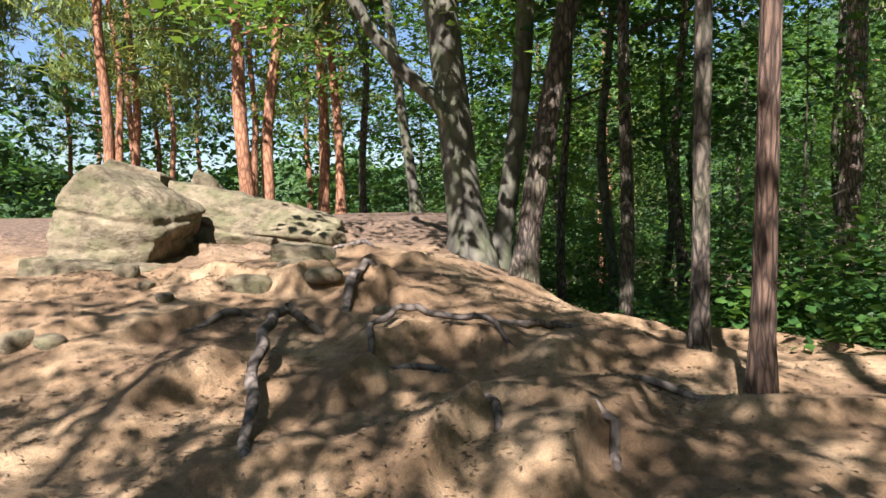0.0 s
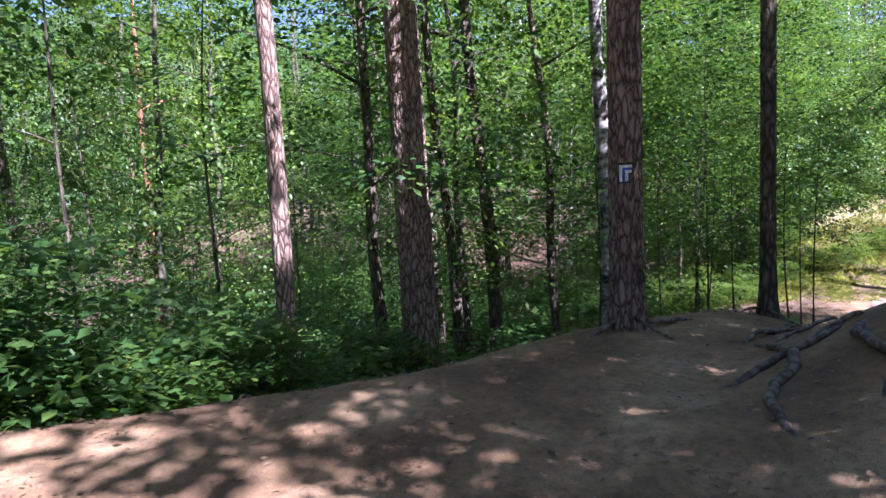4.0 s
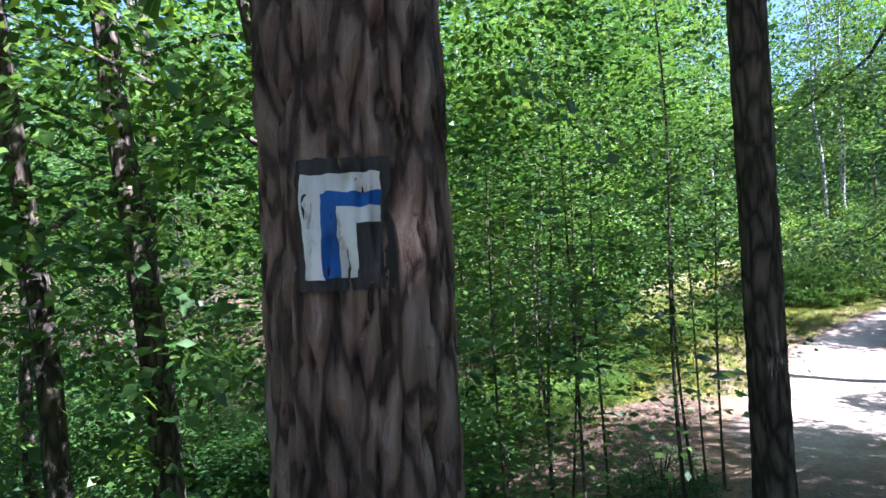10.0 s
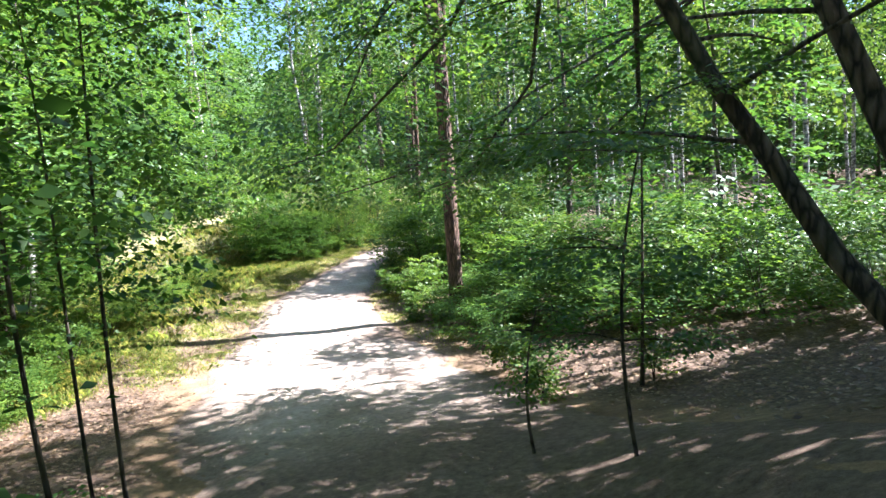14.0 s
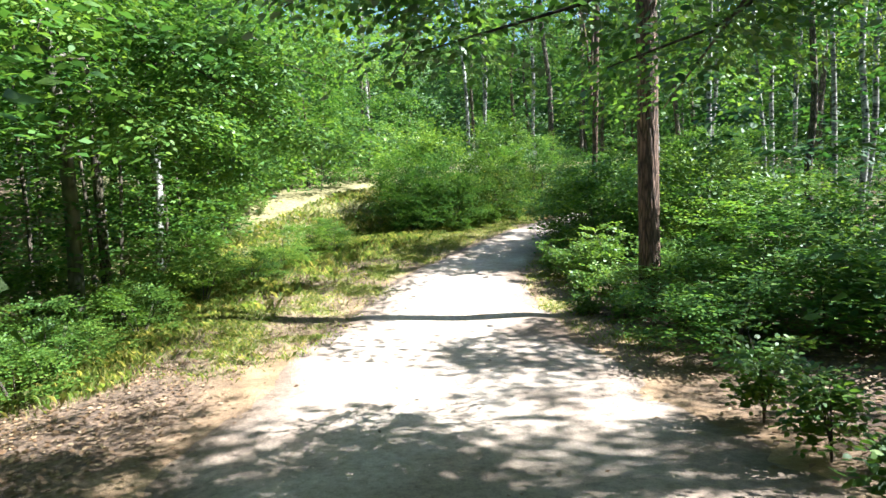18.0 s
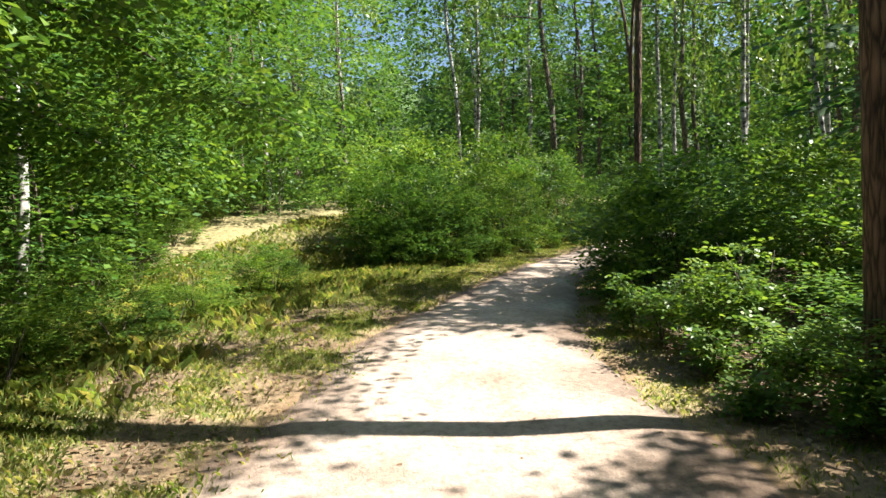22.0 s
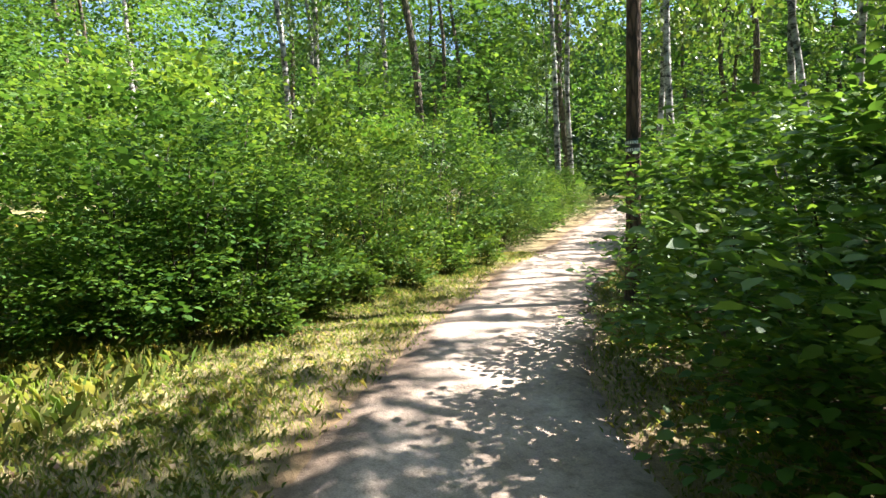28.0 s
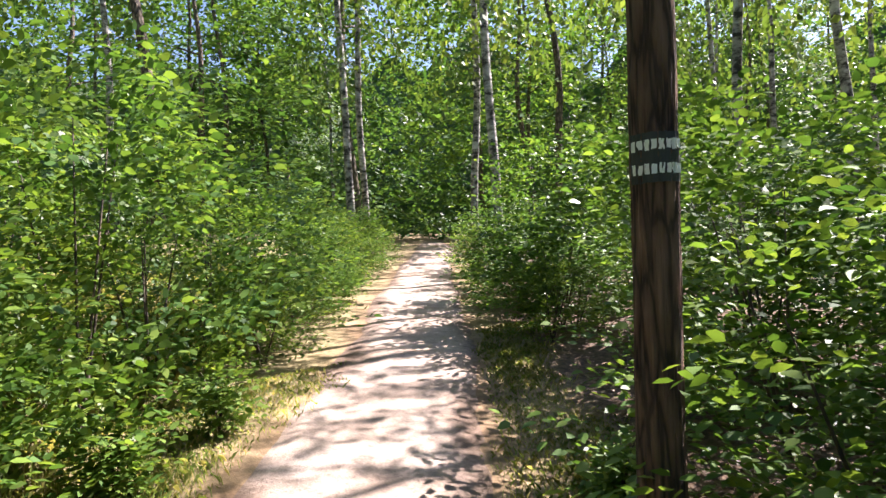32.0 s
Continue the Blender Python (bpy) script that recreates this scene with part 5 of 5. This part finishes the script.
# added trees, mostly out of view, placed to shade the mound, way and wood
for x, y, sc, kind in [(-2.5, -4.8, 1.0, "south_shade"), (5.0, -6.0, 0.72, "south_shade"), (1.8, -3.9, 1.2, "south_shade"), (-3.4, -4.9, 0.85, "south_shade"), (8.2, -4.9, 0.6, "shade"), (6.6, -8.0, 0.8, "shade"), (9.8, -5.4, 0.62, "shade"), (8.6, -9.2, 0.75, "shade"), (12.2, -7.2, 0.72, "shade"), (3.6, -10.0, 0.95, "south_shade"), (-7.5, -8.0, 0.9, "south_shade"), (15.2, -9.9, 0.8, "south_shade"), (11.2, -10.8, 0.7, "shade"),
                       (14.0, -9.2, 0.65, "shade"), (28.5, -13.0, 0.7, "shade"), (17.2, -10.4, 0.85, "south_shade"), (21.4, -10.8, 0.48, "shade"), (5.2, -4.9, 0.58, "shade"), (7.6, -6.4, 0.6, "shade"), (-2.4, -3.4, 0.5, "south_shade"), (15.9, -10.4, 0.74, "shade_canopy"), (6.2, 12.0, 0.85, "shade_canopy")]:
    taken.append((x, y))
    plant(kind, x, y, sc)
scatter(8, (-14, 16, -34, -20), 3.0, lambda x, y, i: plant("far", x, y, rng.uniform(0.8, 1.1)), lambda x, y: True)


def far_woods():
    """The closed wood all round, beyond the trees that can be told apart."""
    r = random.Random(77)
    sp = []
    while len(sp) < 27000:
        a = r.uniform(0, 6.283)
        d = r.uniform(46, 70)
        x, y = 18 + math.cos(a) * d * 1.25, -6 + math.sin(a) * d
        z = height(max(-60, min(90, x)), max(-60, min(60, y)))
        hmax = 26 + 5 * noise.noise((x * 0.1, y * 0.1, 3))
        u = r.random() ** 1.15
        if x < 4 and y > 6:
            hmax *= 0.4
            if r.random() < 0.5:
                continue
        if noise.noise((x * 0.16, y * 0.16, u * hmax * 0.2)) < -0.5 + 0.35 * u:
            continue
        sp.append((x, y, z + u * hmax, r.uniform(0, 6.283), r.uniform(-0.5, 0.4), r.uniform(-0.8, 0.8), r.uniform(2.2, 3.9)))
    tagged(new("far_woods", leaves_mesh("far_woods", sp, T_FAN_BIG[::2], LEAF_DARK)), "dense green leaves of the wood in the distance", "woods", kind="stuff")


far_woods()


def backdrop():
    """The wood's edge in the distance, closing the view under the sky."""
    verts, faces = [], []
    n, rows = 360, 16
    for i in range(n):
        a = 2 * math.pi * i / n
        for j in range(rows):
            u = j / (rows - 1)
            q = (math.cos(a) * 9, math.sin(a) * 9, u * 2.2)
            d = 76 + 5 * noise.noise(q) + 2.5 * noise.noise((q[0] * 3, q[1] * 3, q[2] * 3)) + 3 * u * u
            x, y = 18 + math.cos(a) * d * 1.25, -6 + math.sin(a) * d
            hmax = 22 - 16 * smooth(0.1, 0.6, math.sin(a)) * smooth(-0.1, 0.3, -math.cos(a)) + 5 * noise.noise((q[0] * 1.5, q[1] * 1.5, 4)) + 3 * noise.noise((q[0] * 5, q[1] * 5, 8))
            verts.append((x, y, height(max(-60, min(90, x)), max(-60, min(60, y))) - 1 + u * hmax))
    for i in range(n):
        k = (i + 1) % n
        for j in range(rows - 1):
            faces.append((i * rows + j, k * rows + j, k * rows + j + 1, i * rows + j + 1))
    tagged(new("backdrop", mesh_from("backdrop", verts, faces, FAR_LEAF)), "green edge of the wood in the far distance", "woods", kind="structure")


backdrop()

# ---- thickets beside the path ----
SH, TH = "bright green leafy shrub at the edge of the path", "dense dark green thicket bush"
for k, (x, y, s, hz, kind) in enumerate([
        (22.4, -7.2, 0.8, 0.6, "shrub"), (22.3, -5.7, 0.55, 0.6, "thicket"), (23.4, -5.9, 0.5, 0.6, "thicket"), (23.4, -7.6, 0.9, 0.6, "thicket"), (24.3, -7.0, 0.75, 0.6, "shrub"), (21.3, -7.4, 0.8, 0.6, "thicket"), (25.4, -7.6, 0.7, 0.5, "thicket"), (25.5, -8.8, 0.9, 0.6, "thicket"), (24.9, -6.3, 0.5, 0.7, "shrub"),
        (27.4, -9.0, 0.7, 0.9, "shrub"), (29.0, -7.9, 0.8, 0.9, "thicket"), (26.8, -9.2, 0.8, 0.8, "thicket"), (29.3, -7.7, 0.85, 0.95, "thicket"), (30.0, -7.4, 0.7, 0.9, "thicket"),
        (30.9, -8.3, 0.85, 0.95, "thicket"), (31.8, -9.3, 0.85, 0.8, "thicket"), (30.2, -9.2, 1.0, 0.85, "thicket"), (32.6, -10.2, 0.7, 1.0, "shrub"), (33.2, -11.0, 0.75, 1.1, "shrub"), (32.2, -11.6, 0.9, 0.8, "thicket"),
        (36.9, -14.6, 0.5, 1.0, "shrub"), (37.8, -15.2, 0.8, 0.9, "thicket"), (39.4, -17.2, 0.8, 0.9, "shrub"), (40.8, -18.6, 0.8, 0.9, "thicket"), (42.0, -20.2, 0.8, 0.9, "shrub"), (34.4, -14.0, 0.8, 1.2, "shrub"), (36.4, -16, 1.0, 1.1, "thicket"), (38.6, -18.0, 1.0, 1.1, "thicket"),
        (29.0, -10.2, 1.0, 1.1, "shrub"), (27.6, -9.6, 1.0, 1.0, "shrub"), (25.6, -9.6, 1.0, 0.9, "shrub"), (23.6, -9.2, 1.0, 0.8, "shrub"),
        (35.0, -5.6, 0.7, 1.1, "thicket"), (34.7, -5.0, 0.55, 0.95, "thicket"), (35.8, -7.0, 0.55, 1.1, "thicket"), (35.3, -5.0, 0.65, 1.1, "thicket"), (35.6, -5.2, 0.85, 1.04, "thicket"), (36.1, -6.1, 0.8, 1.17, "shrub"), (35.2, -6.3, 0.62, 1.04, "thicket"), (36.6, -7.4, 0.9, 1.23, "shrub"), (36.4, -8.2, 0.6, 1.17, "thicket"), (37.3, -8.8, 0.8, 1.3, "shrub"), (37.7, -9.7, 0.8, 1.3, "thicket"),
        (38.4, -10.5, 0.8, 1.3, "shrub"), (38.9, -11.6, 0.8, 1.04, "thicket"), (39.9, -13.0, 0.8, 1.17, "shrub"), (37.2, -6.4, 1.0, 1.43, "shrub"), (38.6, -8.0, 1.1, 1.43, "shrub"), (40.2, -9.8, 1.1, 1.43, "shrub"), (37.2, -5.4, 0.85, 1.4, "shrub"), (37.0, -4.9, 0.65, 1.2, "thicket"),
        (38.2, -12.2, 0.55, 0.9, "shrub"), (39.6, -14.2, 0.6, 0.9, "thicket"), (40.9, -15.6, 0.6, 0.9, "shrub"), (37.0, -15.4, 0.5, 0.9, "shrub"), (38.6, -16.6, 0.6, 0.9, "thicket"), (41.8, -16.9, 0.6, 1.0, "shrub"), (43.4, -18.9, 0.6, 1.0, "thicket"), (43.2, -21.0, 0.6, 1.0, "shrub"), (45.0, -20.6, 0.6, 1.0, "shrub"),
        (33.9, -12.4, 0.8, 1.0, "thicket"), (34.8, -14.8, 0.9, 1.1, "thicket"), (33.2, -14.2, 0.9, 1.1, "shrub"), (35.4, -14.9, 0.6, 1.0, "shrub"), (33.4, -16.0, 0.9, 1.1, "thicket"), (31.8, -13.4, 0.9, 1.0, "shrub"),
        (42.0, -12.0, 1.1, 1.2, "shrub"), (41.2, -14.6, 0.8, 0.9, "thicket"), (42.4, -16.2, 0.8, 0.9, "shrub"), (43.6, -17.6, 0.8, 0.9, "thicket"), (44.8, -18.6, 0.8, 0.9, "shrub"), (39.0, -5.6, 1.2, 1.2, "shrub"),
        (29.6, 3.0, 0.9, 0.6, "shrub"), (31.5, 2.6, 0.9, 0.6, "shrub"), (33.4, 1.9, 0.8, 0.6, "shrub"), (35.6, 1.6, 0.8, 0.7, "shrub"), (27.6, 3.4, 0.9, 0.6, "shrub"), (37.6, 1.2, 0.8, 0.8, "shrub"), (25.4, 3.6, 0.9, 0.6, "shrub"), (23.4, 3.8, 0.9, 0.6, "shrub"),
        (41.0, -2.6, 1.2, 1.2, "thicket"), (42.2, -0.8, 1.2, 1.2, "thicket"), (43.0, 1.2, 1.2, 1.2, "thicket"), (43.5, -4.2, 1.2, 1.2, "thicket"), (44.6, -6.4, 1.2, 1.2, "thicket"), (40.6, 2.8, 1.2, 1.1, "shrub"), (45.5, -2.5, 1.3, 1.3, "thicket")]):
    shrub(kind, x, y, s, 300 + k, SH if kind == "shrub" else TH, hz)


def sprout(x, y, h, seed, label):
    """Young stems shot up from the litter, leaves held out all along each."""
    q = random.Random(seed)
    ob = thing("sprout", x, y, top(x, y), label, "sapling", "sprouts on the litter")
    for i in range(4):
        a, k, hh = q.uniform(0, 6.28), q.uniform(0.15, 0.45), h * q.uniform(0.6, 1.0)
        line = [Vector((math.cos(a) * k * hh * u * u, math.sin(a) * k * hh * u * u, -0.03 + hh * u)) for u in (0, 0.25, 0.5, 0.75, 1.0)]
        st = part("stem", mesh_from("stem", *tube(line, [0.007, 0.006, 0.005, 0.004, 0.002], 5, 0.05, seed), BARK_TWIG), ob)
        sp = []
        for s in range(int(9 + 9 * hh)):
            u = q.uniform(0.2, 1.0)
            f = min(3, int(u * 4))
            p = line[f].lerp(line[f + 1], u * 4 - f)
            sp.append((p.x, p.y, p.z, q.uniform(0, 6.28), q.uniform(-0.1, 0.5), q.uniform(-0.4, 0.4), q.uniform(0.22, 0.36)))
        part("leaves", leaves_mesh("leaves", sp, T_FAN_BIG, LEAF_SHRUB, 0.6, True), st)


for k, (x, y, h) in enumerate([(27.2, -6.2, 0.9), (26.6, -6.3, 1.0), (27.9, -6.3, 0.7), (26.2, -6.6, 1.4), (26.9, -6.8, 1.3), (25.5, -6.2, 0.9), (24.6, -5.9, 0.6), (25.2, -5.6, 0.4), (27.5, -6.8, 1.1), (23.6, -6.2, 0.6), (22.6, -6.3, 0.5), (26.1, -6.0, 0.5),
                               (18.6, -3.9, 0.6), (19.6, -4.4, 0.7), (20.4, -4.6, 0.9), (18.0, -5.0, 0.9), (34.5, -11.3, 0.4), (34.9, -6.9, 0.5), (35.4, -7.6, 0.5), (36.0, -8.5, 0.5), (34.4, -6.3, 0.45), (36.6, -9.5, 0.5), (37.1, -10.4, 0.5), (35.7, -7.2, 0.9), (36.2, -8.1, 0.8), (34.3, -5.9, 0.8)]):
    sprout(x, y, h, 500 + k, "fresh green sprouts growing from leaf litter")

for k, (x, y, s) in enumerate([(18.8, -8.2, 0.8), (20.4, -8.8, 0.9), (19.6, -10.4, 1.0), (21.6, -10.6, 1.0), (17.4, -9.6, 0.8), (22.8, -11.8, 1.0), (18.2, -12.4, 1.0), (20.6, -13.0, 1.0), (24.4, -12.6, 1.0), (16.8, -7.4, 0.7), (26.2, -14.0, 1.0), (23.0, -14.6, 1.0)]):
    shrub("shrub" if k % 2 else "thicket", x, y, s, 360 + k, "shaded green bush on the leaf litter", 0.8)

for k, (x, y, s) in enumerate([(9.8, 7.2, 0.8), (11.0, 6.8, 0.7), (12.4, 6.6, 0.8), (13.4, 7.4, 0.8), (10.4, 8.6, 0.9), (12.0, 8.8, 0.9), (14.8, 6.6, 0.8), (8.6, 7.6, 0.8), (7.4, 8.4, 0.8), (15.8, 5.2, 0.7), (17.2, 5.0, 0.8), (16.4, 7.8, 0.9)]):
    shrub("shrub", x, y, s, 380 + k, "low green bush below the brink of the slope", 0.8)

for k in range(24):
    x = 21.5 + 0.5 * k
    y = along(x)[0] + 5.2 + 0.6 * math.sin(k * 2.3)
    shrub("shrub", x, y, (0.42, 0.55, 0.48)[k % 3], 410 + k, "low leafy herbs on the edge of the grassy bank", (0.6, 0.8, 0.7, 0.9)[k % 4])

for k, (x, y) in enumerate([(16.4, 1.0), (17.0, 0.9), (17.7, 1.3), (15.9, 1.5), (18.5, 1.0), (16.9, 1.9)]):
    shrub("under", x, y, 0.36, 495 + k, "low dark herbs on the shaded litter", 0.9)

for k in range(15):
    shrub("shrub", 34.6 + 0.68 * k, 1.1 - 0.17 * k + 0.3 * math.sin(k * 2.1), (0.5, 0.62, 0.55)[k % 3], 460 + k, "tall sunlit herbs along the grassy fork", (0.8, 1.0, 0.9, 1.1)[k % 4])
for k in range(6):
    shrub("thicket", 36.8 + 1.5 * k, 3.0 - 0.4 * k, 0.95, 480 + k, "dense green bush at the edge of the wood", 1.1)

for k in range(14):
    shrub("thicket" if k % 3 else "shrub", 7.6 + 0.62 * k, 6.3 + 0.8 * math.sin(k * 1.9), (0.75, 0.9, 0.8)[k % 3], 440 + k, "leafy green bush on the slope under the trees", 0.65)

UNDER = [shrub("under", 30 + 3 * k, 16 + k, 0.9, 400 + k, "leafy undergrowth bush on the forest floor", 0.7) for k in range(2)]
done = 0
while done < 165:
    if done >= 110:
        x, y = rng.uniform(11, 25), rng.uniform(3.6, 10.5)
    elif done < 62:
        x, y = rng.uniform(3, 32), rng.uniform(4, 26)
    elif done < 95:
        x, y = rng.uniform(17, 46), rng.uniform(-30, -8)
    else:
        x, y = rng.uniform(28, 62), rng.uniform(-30, 12)
    d = off(x, y)
    if (done >= 110 and d > 3.3) or d > 4.8 + 2.6 * (1 - smooth(3, 9, x)) + 4.5 * smooth(20, 26, x) or d < -4.2 - 2.0 * (1 - smooth(17, 22, x)) or (x > 46 and abs(d) > 1.6):
        copy_thing(UNDER[done % 2], pose(x, y, top(x, y), 0, 0, rng.uniform(0, 360))).scale = (1.0, 1.0, rng.uniform(0.6, 1.1))
        done += 1

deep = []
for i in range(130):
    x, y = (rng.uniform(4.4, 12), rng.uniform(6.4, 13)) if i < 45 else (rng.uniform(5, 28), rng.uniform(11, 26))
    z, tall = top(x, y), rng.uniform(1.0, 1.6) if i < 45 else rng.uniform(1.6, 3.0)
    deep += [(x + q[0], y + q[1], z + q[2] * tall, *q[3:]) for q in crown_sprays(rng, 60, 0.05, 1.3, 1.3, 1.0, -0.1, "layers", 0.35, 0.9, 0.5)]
# dark leaf colour stands in for deep shade among these bushes
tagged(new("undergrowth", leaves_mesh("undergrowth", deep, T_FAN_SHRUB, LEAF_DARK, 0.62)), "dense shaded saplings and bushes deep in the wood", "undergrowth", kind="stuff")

# ---- grass, litter ----


def blades(name, spots, hgt, mat, label):
    r = np.random.RandomState(4)
    n = len(spots)
    sp = np.array(spots)
    a = r.uniform(0, 6.283, n)
    h = hgt * r.uniform(0.4, 1.25, n) * sp[:, 3]
    w = 0.0011 + 0.0013 * r.rand(n)
    lean = r.uniform(0.1, 0.9, n)
    dx, dy = np.cos(a), np.sin(a)
    b = np.stack([sp[:, 0], sp[:, 1], sp[:, 2] - 0.01], 1)
    side = np.stack([-dy, dx, np.zeros(n)], 1) * w[:, None]
    mid = b + np.stack([dx * lean * h * 0.3, dy * lean * h * 0.3, h * 0.6], 1)
    tip = b + np.stack([dx * lean * h * 0.9, dy * lean * h * 0.9, h * (1.0 - 0.35 * lean)], 1)
    co = np.stack([b - side, b + side, mid + side * 0.7, tip, mid - side * 0.7], 1).reshape(-1, 3).astype(np.float32)
    me = bpy.data.meshes.new(name)
    me.vertices.add(len(co))
    me.vertices.foreach_set("co", co.ravel())
    me.loops.add(n * 5)
    me.loops.foreach_set("vertex_index", np.arange(n * 5, dtype=np.int32))
    me.polygons.add(n)
    me.polygons.foreach_set("loop_start", np.arange(0, n * 5, 5, dtype=np.int32))
    me.update(calc_edges=True)
    me.materials.append(mat)
    tagged(new(name, me), label, "grass", kind="stuff")


spots = []
while len(spots) < 170000:
    x = rng.uniform(21, 38)
    yc, _ = along(x)
    y = yc + rng.uniform(-3, 6.5)
    g = cover(x, y)[1]
    if rng.random() < g * 0.9:
        d = off(x, y)
        spots.append((x, y, top(x, y), 0.55 + 0.9 * smooth(2.8, 4.5, d) + 0.3 * noise.noise((x, y, 2))))
while len(spots) < 235000:
    x, d = rng.uniform(27, 46), rng.uniform(3.0, 12)
    y = along(x)[0] + d
    if rng.random() < cover(x, y)[1] + 0.25:
        spots.append((x, y, top(x, y), 1.5 + 0.8 * noise.noise((x * 0.8, y * 0.8, 2))))
blades("grass", spots, 0.115, GRASS, "sun-bleached and green grass beside the path")

lit = []
while len(lit) < 46000:
    x = rng.uniform(2, 36)
    yc, _ = along(x)
    y = yc + rng.uniform(-8, 5)
    a, b = cover(x, y)
    if rng.random() < a * (0.4 + 0.6 * smooth(12, 16, x)) + (0.012 if x > 20 else 0.06):
        lit.append((x, y, top(x, y) + 0.012, rng.uniform(0, 6.28), rng.uniform(-0.3, 0.3), rng.uniform(-0.4, 0.4), rng.uniform(0.6, 1.2)))
one = np.array([[0, 0, 0, 0, 0.05, 0.0, 0.062]])
tagged(new("leaf_litter", leaves_mesh("leaf_litter", lit, one, LITTER, 0.6)), "dry brown fallen leaves scattered over the soil", "leaf litter", kind="stuff")

bits = []
while len(bits) < 26000:
    x, y = (rng.uniform(-5, 13), rng.uniform(-3, 8)) if len(bits) % 2 else (rng.uniform(-4, 5), rng.uniform(1.5, 8))
    if rng.random() < 0.25 + 0.75 * smooth(-0.1, 0.35, noise.noise((x * 0.9, y * 0.9, 17))):
        bits.append((x, y, top(x, y) + 0.006, rng.uniform(0, 6.28), rng.uniform(-0.15, 0.15), rng.uniform(-0.4, 0.4), rng.uniform(0.5, 1.3)))
needle = np.array([[0, 0, 0, 0, 0.0, 0.0, 0.045]])
tagged(new("needle_litter", leaves_mesh("needle_litter", bits, needle, LITTER, 0.3)), "fallen needles and bark flakes on the bare soil", "needle litter", kind="stuff")
